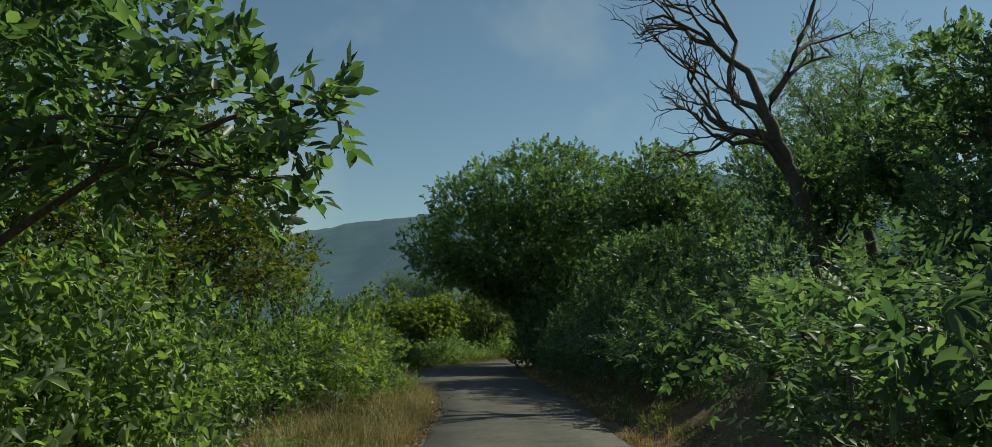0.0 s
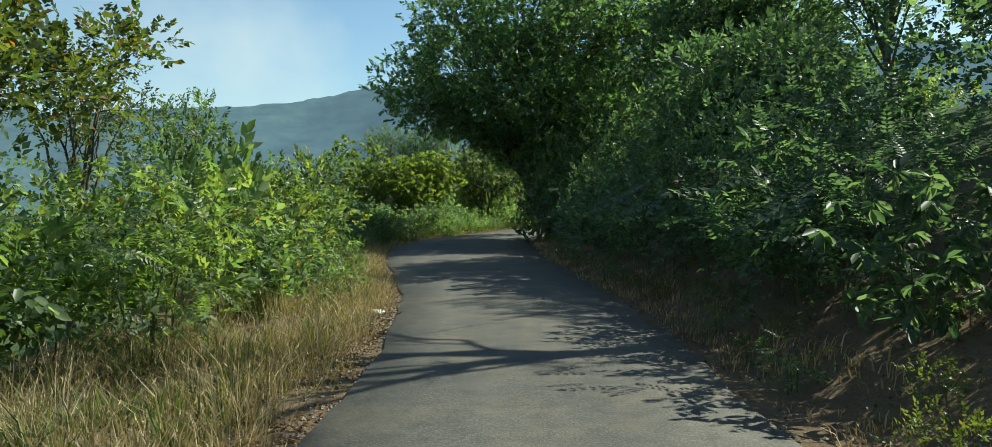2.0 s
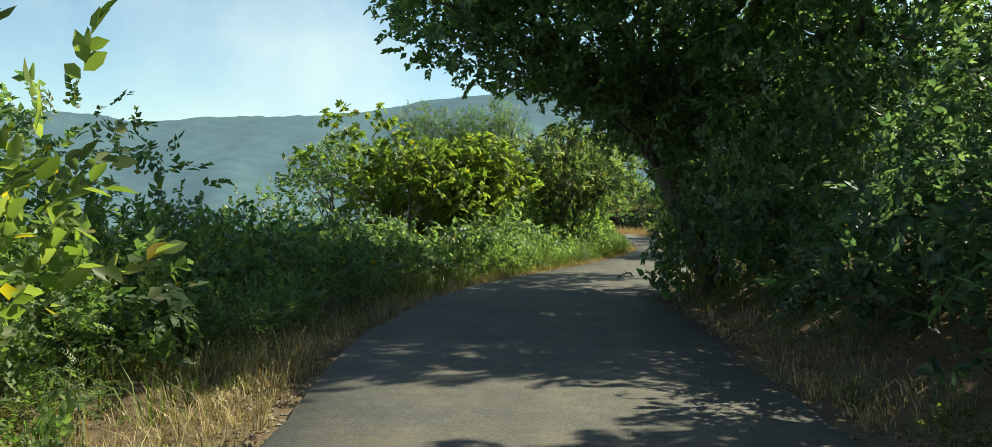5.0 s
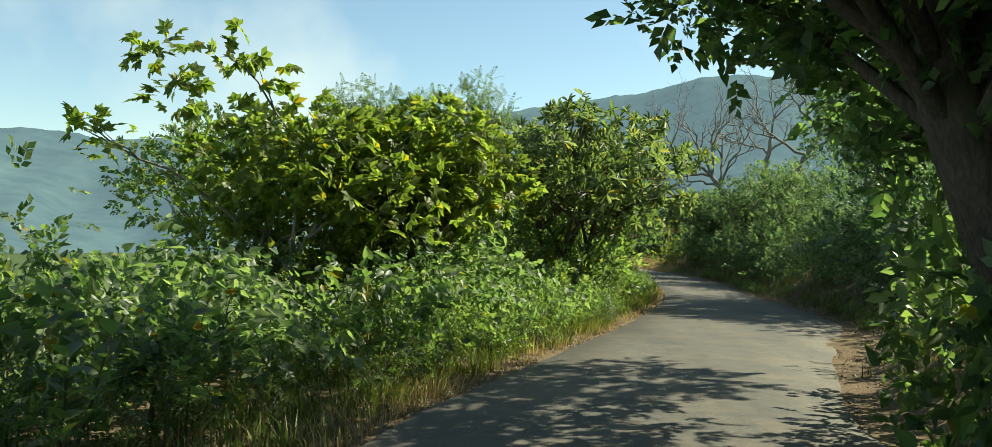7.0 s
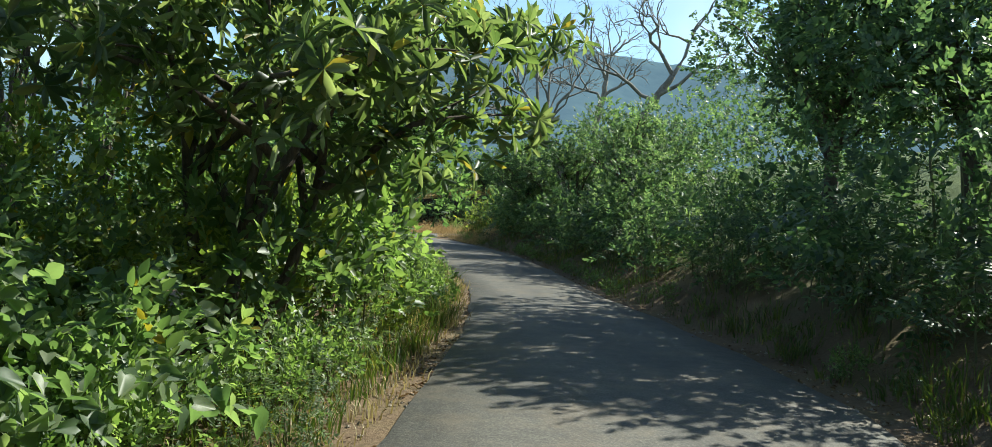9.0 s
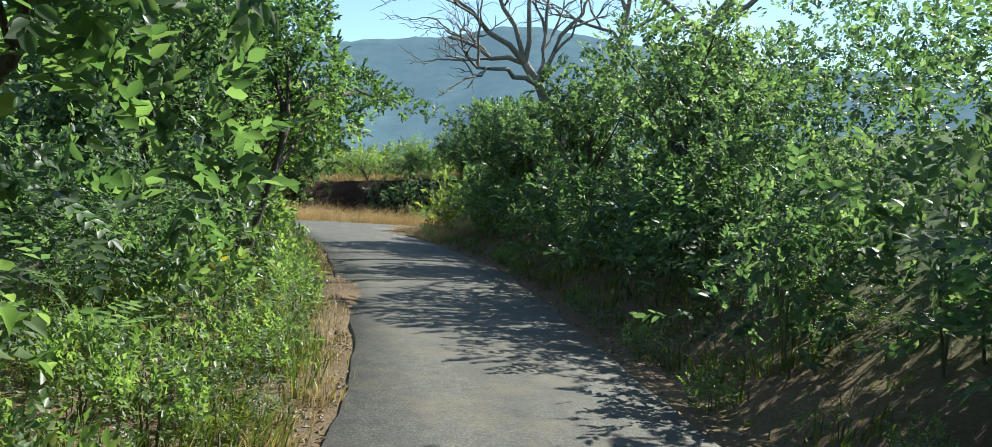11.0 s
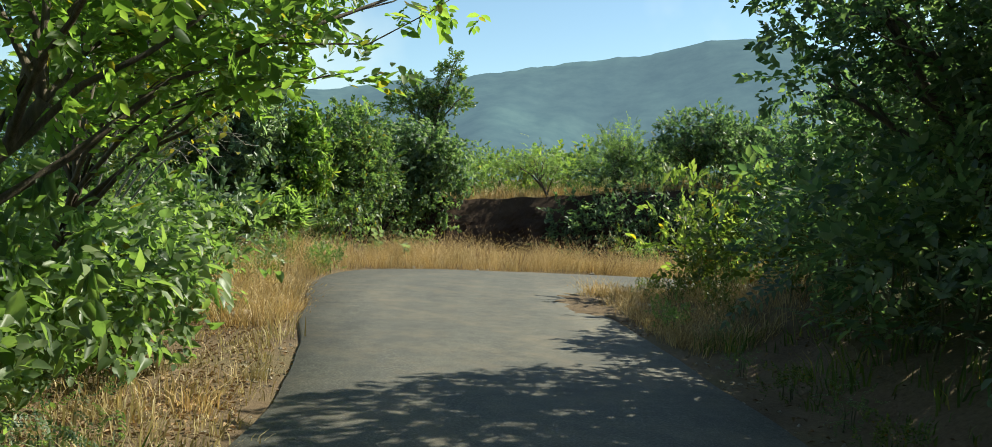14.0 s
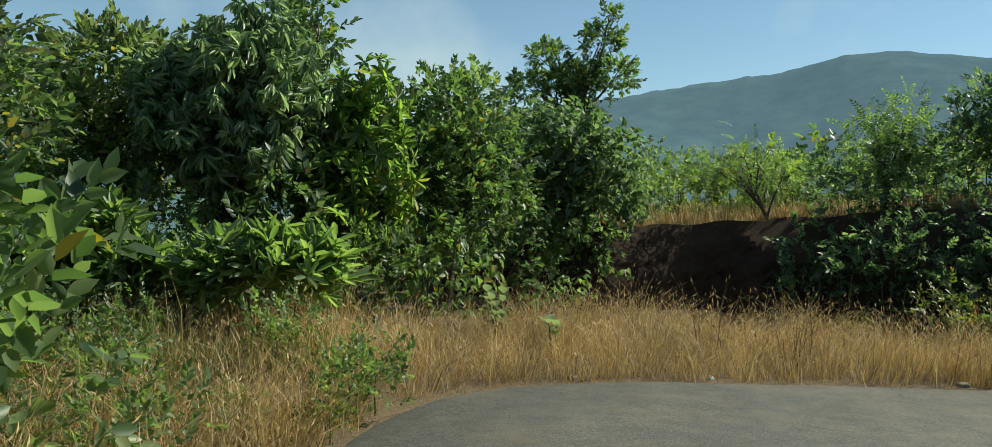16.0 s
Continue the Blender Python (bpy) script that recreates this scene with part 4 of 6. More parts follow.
tree("open roadside tree behind the shrubs", (-8.4, 10.0), ((-7.6, 10.2, 4.6), (2.0, 2.4, 2.0)), 12, "small", LEAF_DARK, 1800, 33, 0.12, size=1.15, share=0.44)
tree("dense dark tree behind the shrubs", (-7.4, 12.2), ((-6.7, 12.2, 2.7), (1.9, 2.6, 1.4)), 12, "small", LEAF_OLIVE, 2300, 42, 0.09, size=1.1, share=0.44)
tree("small dark tree standing out of the hedge", (-6.8, 21.5), ((-6.6, 21.8, 2.9), (1.2, 1.4, 0.9)), 8, "fine", LEAF_OLIVE, 420, 36, 0.07)
tree("small dark tree standing out of the hedge", (-6.6, 25.0), ((-6.4, 25.2, 2.8), (1.0, 1.2, 0.9)), 8, "fine", LEAF_GREEN, 420, 37, 0.07)

# taller shrubs standing up out of the hedge
hedge_rnd = random.Random(24)
for k, x, y, z in [("yellow", -4.4, 24.3, 2.6), ("green", -5.3, 22.9, 2.9), ("yellow", -4.1, 25.9, 2.2)]:
    set_bush(k, x, y, 1.0, (z - float(land(x, y))) / 1.9, rng=hedge_rnd)

# the great tree that roofs the lane
tree("great dark-leaved tree leaning out over the lane", (1.75, 39.2), ((1.8, 38.2, 6.9), (5.4, 4.6, 3.2)), 30, "tree", LEAF_CANOPY, 18000, 34, 0.22, size=1.2, fork=0.36, lean=(-1.05, 0.1), share=0.36, low=-1.0,
     extra=[((-3.9, 38.6, 5.8), (1.1, 1.2, 0.9)), ((-1.2, 41.2, 4.4), (0.7, 0.6, 0.4)), ((1.1, 41.8, 3.2), (0.7, 0.7, 0.6)), ((1.6, 42.4, 3.6), (1.0, 0.9, 0.8)), ((5.6, 35.2, 5.2), (1.8, 1.8, 1.5)), ((5.4, 39.5, 4.6), (1.4, 1.6, 1.2)), ((3.2, 35.6, 4.4), (1.2, 1.0, 1.0)), ((3.4, 41.0, 4.6), (1.4, 1.3, 1.2)), ((0.0, 35.2, 5.2), (1.5, 1.2, 1.1)), ((-1.9, 36.2, 5.7), (1.3, 1.2, 1.0)), ((1.7, 34.6, 4.4), (1.4, 1.2, 1.2)), ((3.2, 34.0, 3.6), (1.3, 1.3, 1.3)), ((2.0, 36.2, 3.2), (0.9, 0.9, 1.0)), ((-3.2, 37.4, 5.2), (1.0, 1.0, 0.7)), ((1.4, 37.2, 4.4), (1.0, 0.9, 0.9)), ((-0.2, 42.4, 4.7), (1.0, 0.8, 0.7)), ((2.8, 36.8, 2.2), (0.8, 0.9, 1.0)), ((-2.6, 36.6, 4.7), (0.9, 0.9, 0.6)), ((-1.2, 36.2, 4.4), (0.9, 0.9, 0.6)), ((0.3, 36.0, 4.1), (0.9, 0.8, 0.6)), ((-3.6, 38.2, 4.7), (0.8, 0.8, 0.5)), ((1.5, 35.4, 3.2), (0.8, 0.8, 0.9)), ((-2.3, 37.8, 4.2), (0.8, 0.7, 0.5)), ((-1.1, 37.6, 3.85), (0.8, 0.7, 0.5)), ((0.0, 37.8, 3.5), (0.8, 0.7, 0.6)), ((0.9, 38.9, 2.8), (0.5, 0.5, 0.5)), ((-1.6, 40.4, 4.6), (0.8, 0.7, 0.5)), ((-0.5, 40.2, 3.5), (0.7, 0.7, 0.6)), ((0.7, 40.0, 3.1), (0.6, 0.7, 0.6)), ((1.1, 40.2, 2.3), (0.6, 0.6, 0.7)), ((1.5, 37.3, 2.2), (0.6, 0.6, 0.7)), ((-1.9, 36.9, 4.4), (0.9, 0.8, 0.6)), ((-0.7, 36.8, 4.0), (0.9, 0.8, 0.7)), ((0.4, 36.9, 3.4), (0.9, 0.8, 0.8)), ((1.2, 37.0, 2.7), (0.7, 0.7, 0.8)), ((-2.9, 38.6, 4.6), (0.9, 0.9, 0.6)), ((0.6, 40.6, 3.6), (0.8, 0.8, 0.6)), ((-1.7, 39.2, 4.2), (0.9, 0.9, 0.5)), ((-0.3, 39.4, 3.9), (0.8, 0.9, 0.5)), ((0.5, 42.4, 4.0), (0.5, 0.5, 0.4)), ((-0.3, 42.2, 4.2), (0.6, 0.5, 0.4)), ((3.6, 45.4, 5.3), (1.4, 1.1, 1.0)), ((2.4, 44.6, 5.8), (1.3, 1.0, 0.9)), ((4.4, 46.2, 6.2), (1.3, 1.1, 1.0))])
for x, y, q in [(1.75, 35.6, 0.85), (2.0, 34.2, 0.95), (2.3, 36.6, 1.0), (3.0, 35.0, 1.3), (2.4, 38.8, 1.0), (2.0, 37.6, 0.9)]:
    set_bush("dark", x, y, q, q * 1.25, rng=rnd)
set_bush("dark", 1.15, 37.2, 0.7, 1.05, rng=rnd)
set_bush("heartgreen", 1.1, 38.4, 0.66, 0.95, rng=rnd)
set_bush("bright", 1.3, 39.4, 0.6, 0.8, rng=rnd)
set_bush("heartgreen", 1.5, 40.3, 0.6, 0.75, rng=rnd)
tree("leafy hillside tree crowding against its neighbour", (6.4, 30.0), ((5.6, 29.6, 5.5), (2.6, 2.8, 2.4)), 14, "tree", LEAF_DARK, 3300, 35, 0.14, size=1.25)
tree("leafy hillside tree with a rounded green crown", (4.6, 24.6), ((4.7, 25.0, 3.3), (1.9, 2.4, 1.5)), 12, "tree", LEAF_DARK, 1700, 38, 0.11, size=1.15)
tree("tall thin-leaved hillside tree", (11.0, 24.5), ((10.6, 25.0, 8.2), (3.0, 3.0, 2.8)), 18, "feather", LEAF_DARK, 2100, 39, 0.14, size=1.4, share=0.36,
     extra=[((9.4, 24.4, 5.4), (1.2, 1.1, 0.9)), ((10.8, 24.0, 5.2), (1.2, 1.1, 0.9)), ((8.8, 24.2, 6.8), (1.0, 1.0, 0.8))])
tree("leafy dark tree crowding the slope below a bare trunk", (8.7, 21.4), ((8.7, 21.5, 5.0), (1.9, 1.7, 1.9)), 13, "treenear", LEAF_DARK, 1500, 43, 0.11, size=1.15, share=0.42)
# the next two trees are added to cast shade on the slope
tree("added leafy dark tree above the pale shrub, shading the slope", (9.4, 18.6), ((9.2, 18.7, 5.3), (1.4, 1.2, 1.5)), 11, "treenear", LEAF_DARK, 1000, 45, 0.1, size=1.15, share=0.42)
tree("added dark leafy tree that shades the slope", (8.6, 13.2), ((8.3, 12.8, 5.2), (1.6, 2.0, 1.5)), 12, "treenear", LEAF_DARK, 1300, 44, 0.11, size=1.15, share=0.42)
tree("tall thin-leaved hillside tree", (13.0, 20.0), ((12.6, 20.4, 7.2), (2.2, 2.6, 2.0)), 12, "feather", LEAF_GREEN, 900, 40, 0.12, size=1.3, share=0.36)
# added shade trees for the bushes below, mostly hidden or out of view
for x, y, z, q in [(13.0, 13.0, 7.6, 71), (13.5, 30.0, 8.6, 73), (12.5, 36.0, 8.6, 74), (13.0, 46.0, 8.0, 75)]:
    tree("added tall dark tree high up, shading the slope", (x, y), ((x - 0.4, y, z), (2.4, 3.0, 2.3)), 13, "tree", LEAF_DARK, 700, q + 200, 0.13, size=1.5, group="trees high on the slope")
tree("dark hillside tree above the lane", (7.0, 11.0), ((7.0, 11.2, 3.0), (1.6, 1.7, 1.1)), 12, "small", LEAF_DARK, 900, 41, 0.11, size=1.2)

# valley side of the middle stretch: hand-leaved trees, a rosette-leaved tree, feathery tops behind
for x, y, q in [(-3.9, 51.3, 1.35), (-5.2, 51.6, 1.45), (-2.9, 53.0, 1.3), (-6.4, 51.0, 1.4)]:
    set_bush("yellow", x, y, q, q * 1.3, rng=rnd)
for x, y, q in [(-6.9, 46.2, 1.25), (-5.8, 46.6, 1.35), (-4.8, 46.0, 1.2), (-4.4, 47.6, 1.3), (-7.8, 45.2, 1.1)]:
    set_bush("yellow", x, y, q, q * 1.1, rng=rnd)
tree("straggling tree with yellow-green lobed leaves", (-5.4, 45.6), ((-5.2, 45.8, 2.2), (2.2, 1.6, 1.3)), 15, "lobed", LEAF_YELLOW, 900, 51, 0.06, BARK_GREY, 0.8, share=0.4, stems=3,
     extra=[((-7.2, 44.7, 3.95), (0.4, 0.35, 0.28)), ((-6.9, 44.6, 3.3), (0.4, 0.4, 0.35)), ((-5.95, 44.3, 3.75), (0.28, 0.28, 0.22)), ((-7.9, 44.2, 2.8), (0.32, 0.3, 0.22)), ((-3.6, 46.8, 3.2), (0.8, 0.8, 0.45))])
tree("straggling tree with yellow-green lobed leaves", (-4.0, 47.4), ((-3.8, 47.2, 2.4), (1.7, 1.4, 1.25)), 12, "lobed", LEAF_YELLOW, 700, 52, 0.06, BARK_GREY, 0.8, share=0.42, stems=3)
tree("spreading roadside tree with rosettes of long leaves", (-1.75, 52.4), ((-1.7, 52.4, 3.1), (2.9, 2.7, 1.5)), 22, "rosette", LEAF_SUN, 780, 53, 0.09, share=0.27, stems=3, fork=0.45,
     extra=[((1.4, 53.5, 3.5), (0.5, 0.5, 0.4)), ((0.9, 53.0, 2.6), (0.6, 0.6, 0.5)), ((-0.7, 50.1, 2.5), (0.4, 0.4, 0.3)), ((0.2, 54.6, 3.9), (0.7, 0.7, 0.5)), ((0.3, 54.8, 2.0), (0.6, 0.6, 0.35)), ((-0.7, 52.8, 1.9), (0.6, 0.7, 0.35))])
for x, y, z, q in [(-7.6, 57.0, 4.6, 54), (-5.9, 57.6, 4.4, 55), (-4.4, 57.2, 4.7, 58)]:
    tree("feathery tree rising behind the hedge", (x, y), ((x + 0.1, y, z), (1.25, 1.3, 1.35)), 11, "feather", LEAF_GREY, 620, q, 0.09, size=1.25, share=0.38, group="feathery trees behind the hedge")
tree("dense green tree behind the lobed-leaved trees", (-8.6, 50.0), ((-8.6, 50.4, 2.6), (2.2, 2.0, 1.4)), 10, "tree", LEAF_GREEN, 800, 56, 0.1, size=1.1)
tree("green roadside tree beyond the bend of the lane", (-1.2, 58.0), ((-0.8, 57.9, 2.9), (1.6, 1.6, 1.5)), 13, "treenear", LEAF_CANOPY, 1500, 57, 0.1, size=1.0, stems=2,
     extra=[((0.75, 57.7, 1.7), (0.45, 0.5, 0.5)), ((0.85, 57.8, 2.7), (0.45, 0.5, 0.5)), ((0.4, 57.0, 2.3), (0.5, 0.5, 0.6))])

verge_rnd = random.Random(64)
for i in range(34):
    y = 59.4 + 0.16 * i
    set_bush(verge_rnd.choice(["weeddry", "weedfern", "weeddry", "weed"]), float(left_edge(y)) - verge_rnd.uniform(1.3, 3.2), y, verge_rnd.uniform(0.6, 0.95), rng=verge_rnd)

# hillside of the middle stretch
tree("tall dark hillside tree", (8.6, 55.2), ((8.2, 55.2, 4.8), (2.2, 2.3, 2.4)), 15, "tree", LEAF_DARK, 2800, 61, 0.15, size=1.1, extra=[((6.2, 55.6, 5.4), (1.3, 1.3, 1.1)), ((6.0, 54.0, 4.4), (1.2, 1.1, 1.0))])
tree("tall dark hillside tree", (8.0, 58.2), ((7.6, 58.0, 4.8), (2.2, 2.8, 2.3)), 14, "small", LEAF_DARK, 2300, 62, 0.14, size=1.1)
tree("dark hillside tree leaning towards the lane", (10.0, 46.4), ((9.8, 46.4, 4.4), (2.0, 2.0, 2.0)), 12, "tree", LEAF_DARK, 1400, 63, 0.13, size=1.15)
tree("hillside tree with pale shining leaves", (6.9, 71.4), ((6.4, 71.0, 3.3), (1.3, 1.5, 1.1)), 10, "treenear", LEAF_GREY, 520, 65, 0.07)
tree("hillside tree with pale shining leaves", (6.9, 75.6), ((6.3, 75.4, 3.0), (1.2, 1.6, 1.1)), 9, "treenear", LEAF_GREY, 420, 66, 0.07)
tree("hillside tree with pale shining leaves", (7.0, 66.0), ((6.8, 66.4, 3.6), (1.6, 2.0, 1.3)), 10, "small", LEAF_GREY, 800, 64, 0.09, size=1.05)

# left of the last straight: many-stemmed tree over the lane
tree("dense dark tree beside the lane", (-1.4, 65.6), ((-1.3, 65.8, 3.0), (1.5, 1.9, 1.5)), 12, "small", LEAF_DARK, 1700, 74, 0.08, share=0.42, size=1.1)
tree("many-stemmed dark tree spreading over the lane", (-0.3, 68.2), ((-0.4, 68.7, 3.7), (1.8, 2.3, 1.4)), 17, "treenear", LEAF_CANOPY, 2700, 71, 0.085, share=0.38, stems=4, fork=0.55, size=0.9,
     extra=[((0.8, 70.6, 1.9), (0.4, 0.6, 0.5)), ((1.2, 71.2, 2.8), (0.5, 0.6, 0.5)), ((0.9, 69.4, 2.6), (0.5, 0.6, 0.5)), ((-0.6, 67.6, 2.5), (0.9, 0.9, 0.6)), ((1.5, 72.4, 3.6), (0.6, 0.6, 0.5)), ((3.5, 74.4, 3.45), (0.35, 0.35, 0.2)), ((2.7, 74.3, 3.6), (0.5, 0.45, 0.3)), ((2.2, 74.1, 3.75), (0.5, 0.5, 0.3)), ((1.7, 73.6, 3.7), (0.6, 0.6, 0.4))])
tree("leaning roadside tree with a thick forked limb over the lane", (-1.5, 74.0), ((-0.9, 74.9, 3.3), (1.5, 1.6, 0.9)), 11, "broad", LEAF_LIMB, 560, 75, 0.055, share=0.34, fork=0.5, lean=(0.5, 0.2), size=0.9,
     extra=[((1.7, 76.6, 3.2), (0.4, 0.45, 0.28)), ((1.2, 76.2, 3.3), (0.4, 0.4, 0.3)), ((0.6, 75.4, 2.9), (0.5, 0.5, 0.3)), ((0.5, 74.6, 3.6), (0.6, 0.6, 0.4)), ((0.7, 73.4, 2.7), (0.7, 0.8, 0.6)), ((1.1, 75.2, 3.0), (0.6, 0.6, 0.5)), ((0.3, 72.6, 3.2), (0.7, 0.7, 0.6)), ((-0.2, 74.4, 2.3), (0.6, 0.7, 0.5)), ((-0.2, 75.8, 2.6), (0.7, 0.7, 0.5))])
tree("dense dark tree behind the many-stemmed one", (-2.9, 67.2), ((-2.7, 67.4, 2.4), (1.4, 1.6, 1.8)), 12, "tree", LEAF_CANOPY, 1100, 77, 0.09, share=0.42)
tree("small dense dark tree behind the many-stemmed one", (-1.7, 71.6), ((-1.5, 71.6, 1.9), (0.9, 1.1, 1.2)), 9, "tree", LEAF_CANOPY, 700, 78, 0.06, share=0.42)
tree("dense dark tree behind the many-stemmed one", (-3.2, 70.6), ((-3.0, 70.6, 2.9), (1.8, 2.4, 1.9)), 13, "tree", LEAF_CANOPY, 1500, 76, 0.1, share=0.42)
tree("tree with a branch of large leaves over the verge", (-2.2, 77.0), ((-1.7, 76.8, 3.1), (1.0, 1.1, 0.6)), 8, "large", LEAF_LIMB, 420, 72, 0.05, share=0.3, size=0.75,
     extra=[((0.6, 75.2, 2.6), (0.4, 0.4, 0.3)), ((0.2, 75.4, 2.3), (0.4, 0.4, 0.3)), ((-0.4, 75.6, 2.5), (0.5, 0.4, 0.4)), ((0.75, 76.6, 2.45), (0.3, 0.3, 0.2)), ((0.9, 76.0, 2.65), (0.3, 0.3, 0.2)), ((0.3, 76.3, 2.35), (0.3, 0.3, 0.22)), ((-0.2, 76.7, 2.3), (0.35, 0.35, 0.25)), ((0.2, 76.9, 2.75), (0.25, 0.25, 0.16)), ((-0.2, 76.7, 2.7), (0.3, 0.3, 0.2)), ((0.5, 76.3, 2.9), (0.3, 0.3, 0.2)), ((0.0, 76.4, 3.0), (0.4, 0.4, 0.25)), ((-0.6, 76.4, 2.8), (0.45, 0.45, 0.3)), ((-1.2, 76.2, 2.6), (0.5, 0.5, 0.3))])

# past the bend
tree("dense tree with long hanging dark leaves", (-5.3, 89.4), ((-5.2, 89.2, 2.8), (1.3, 1.1, 1.5)), 11, "hanging", LEAF_SHEEN, 1500, 81, 0.09, droop=0.6)
tree("upright tree with clustered leaves", (-4.7, 90.6), ((-4.9, 90.5, 4.0), (0.5, 0.5, 0.9)), 5, "broad", LEAF_GREEN, 130, 82, 0.07)
tree("dense round-crowned tree at the bend", (-7.2, 90.0), ((-7.6, 89.9, 2.7), (1.8, 1.4, 1.6)), 13, "broad", LEAF_SUN, 1300, 83, 0.1)
tree("bright tree with rosettes of long leaves", (-3.8, 90.2), ((-3.8, 90.1, 2.0), (0.9, 0.7, 1.5)), 12, "rosette", LEAF_LIMB, 420, 84, 0.07)
tree("green tree wrapped in creeper", (-2.9, 92.0), ((-2.9, 92.0, 2.3), (1.3, 1.1, 1.6)), 11, "tree", LEAF_GREEN, 1600, 85, 0.09)
tree("creeper-covered tree beside the cut bank", (-1.6, 95.4), ((-1.7, 95.0, 2.3), (1.5, 1.0, 1.6)), 11, "heart", LEAF_GREY, 1300, 86, 0.1)
tree("slim tree rising above the bushes", (-1.7, 98.4), ((-1.9, 98.5, 4.8), (0.7, 0.6, 0.55)), 6, "tree", LEAF_GREEN, 780, 87, 0.09, fork=0.6, share=0.42,
     extra=[((-2.9, 98.5, 4.7), (0.5, 0.45, 0.35)), ((-2.5, 98.4, 5.45), (0.4, 0.4, 0.3)), ((-1.3, 98.5, 5.8), (0.42, 0.4, 0.34)), ((-0.9, 98.5, 5.0), (0.5, 0.45, 0.36)), ((-1.7, 98.4, 4.0), (0.5, 0.5, 0.4)), ((-1.1, 98.4, 6.3), (0.22, 0.2, 0.2))])
tree("light feathery tree on top of the bank", (4.5, 96.3), ((4.6, 96.0, 3.1), (0.85, 0.7, 1.05)), 9, "feather", LEAF_BRIGHT, 420, 88, 0.06, size=1.1)
tree("dark tree on the rise past the bend", (7.2, 97.0), ((7.2, 96.7, 3.6), (1.5, 1.2, 1.2)), 11, "tree", LEAF_DARK, 900, 89, 0.09)
tree("dark tree on the rise past the bend", (9.0, 95.8), ((9.0, 96.0, 3.3), (1.8, 1.4, 1.5)), 11, "tree", LEAF_DARK, 900, 90, 0.09)
tree("thin flat-topped thorn tree on the bank", (2.7, 96.2), ((1.9, 96.6, 2.75), (1.2, 0.8, 0.5)), 9, "feather", LEAF_BRIGHT, 260, 91, 0.05, BARK, size=0.9, fork=0.5, lean=(-0.2, 0))
tree("dark tree leaning out from the hillside", (6.6, 77.0), ((5.8, 77.0, 3.0), (1.5, 1.6, 1.4)), 12, "small", LEAF_DARK, 1500, 93, 0.08, share=0.4)
tree("open tree with yellowing leaves at the edge of the straw", (-6.1, 84.8), ((-6.0, 84.7, 2.2), (1.3, 1.2, 1.4)), 11, "tree", LEAF_SUN, 750, 97, 0.06, share=0.42)
tree("leafy green tree at the edge of the straw", (-7.5, 86.8), ((-7.5, 86.7, 2.5), (1.4, 1.2, 1.5)), 11, "broad", LEAF_GREEN, 620, 98, 0.07, share=0.42)
for k, x, y, q in [("green", -2.6, 82.0, 0.7), ("green", -3.4, 82.6, 0.8), ("bright", -2.3, 81.2, 0.55), ("green", -4.3, 83.4, 0.85), ("creeper", -3.6, 81.6, 0.75)]:
    set_bush(k, x, y, q, rng=rnd)
tree("open tree with yellowing leaves behind the creeper", (-4.1, 80.1), ((-3.2, 80.3, 2.6), (1.3, 1.2, 1.0)), 10, "small", LEAF_SUN, 800, 94, 0.06, share=0.42)
tree("open tree on the hillside corner", (7.2, 80.4), ((6.6, 80.2, 2.6), (1.1, 1.6, 1.0)), 9, "small", LEAF_DARK, 620, 92, 0.07, share=0.36)

# shrub rows with special leaves
lance_rng = np.random.default_rng(95)
for i in range(10):
    x, y, q = -7.6 + 0.5 * i + lance_rng.uniform(-0.2, 0.2), 86.9 + lance_rng.uniform(-0.35, 0.5), lance_rng.uniform(0.7, 1.2)
    plant("shrub", "leafy shrub with stiff upright lance-shaped leaves", "bush", (x, y, float(land(x, y))), crown_clumps((0, 0, 0.86 * q), (0.45 * q, 0.4 * q, 0.42 * q), 4, lance_rng, 0.5), "lance", LEAF_BRIGHT, 85, lance_rng, 0.025, STEM_GREEN, 1.05, 0.5, -0.6, "lance-leaved shrubs", droop=-1.0, stems=2, limbs=False, crown_name="foliage", trunk_name="stem")
pale_rng = np.random.default_rng(96)
plant("shrub", "arching shrub tipped with pale sunlit leaves", "bush", (5.3, 14.9, float(land(5.3, 14.9))), [(np.array(c) - (5.3, 14.9, float(land(5.3, 14.9))), np.array(q)) for c, q in
      [((4.5, 14.5, 1.75), (0.45, 0.4, 0.12)), ((4.9, 14.6, 2.15), (0.5, 0.4, 0.14)), ((5.5, 14.7, 2.3), (0.5, 0.4, 0.14)), ((6.1, 14.8, 2.2), (0.5, 0.4, 0.14)), ((6.7, 14.9, 2.25), (0.5, 0.4, 0.14)), ((4.9, 14.4, 1.6), (0.5, 0.4, 0.14)), ((5.5, 14.4, 1.75), (0.5, 0.4, 0.14)), ((4.4, 14.4, 1.2), (0.25, 0.3, 0.12)), ((5.6, 14.2, 1.1), (0.3, 0.3, 0.25)), ((5.7, 14.2, 0.75), (0.3, 0.3, 0.2))]],
      "pinnate", LEAF_PALE, 360, pale_rng, 0.03, STEM_GREEN, 1.0, 0.5, -0.3, "", stems=3, spread=0.25, crown_name="foliage", trunk_name="stem")


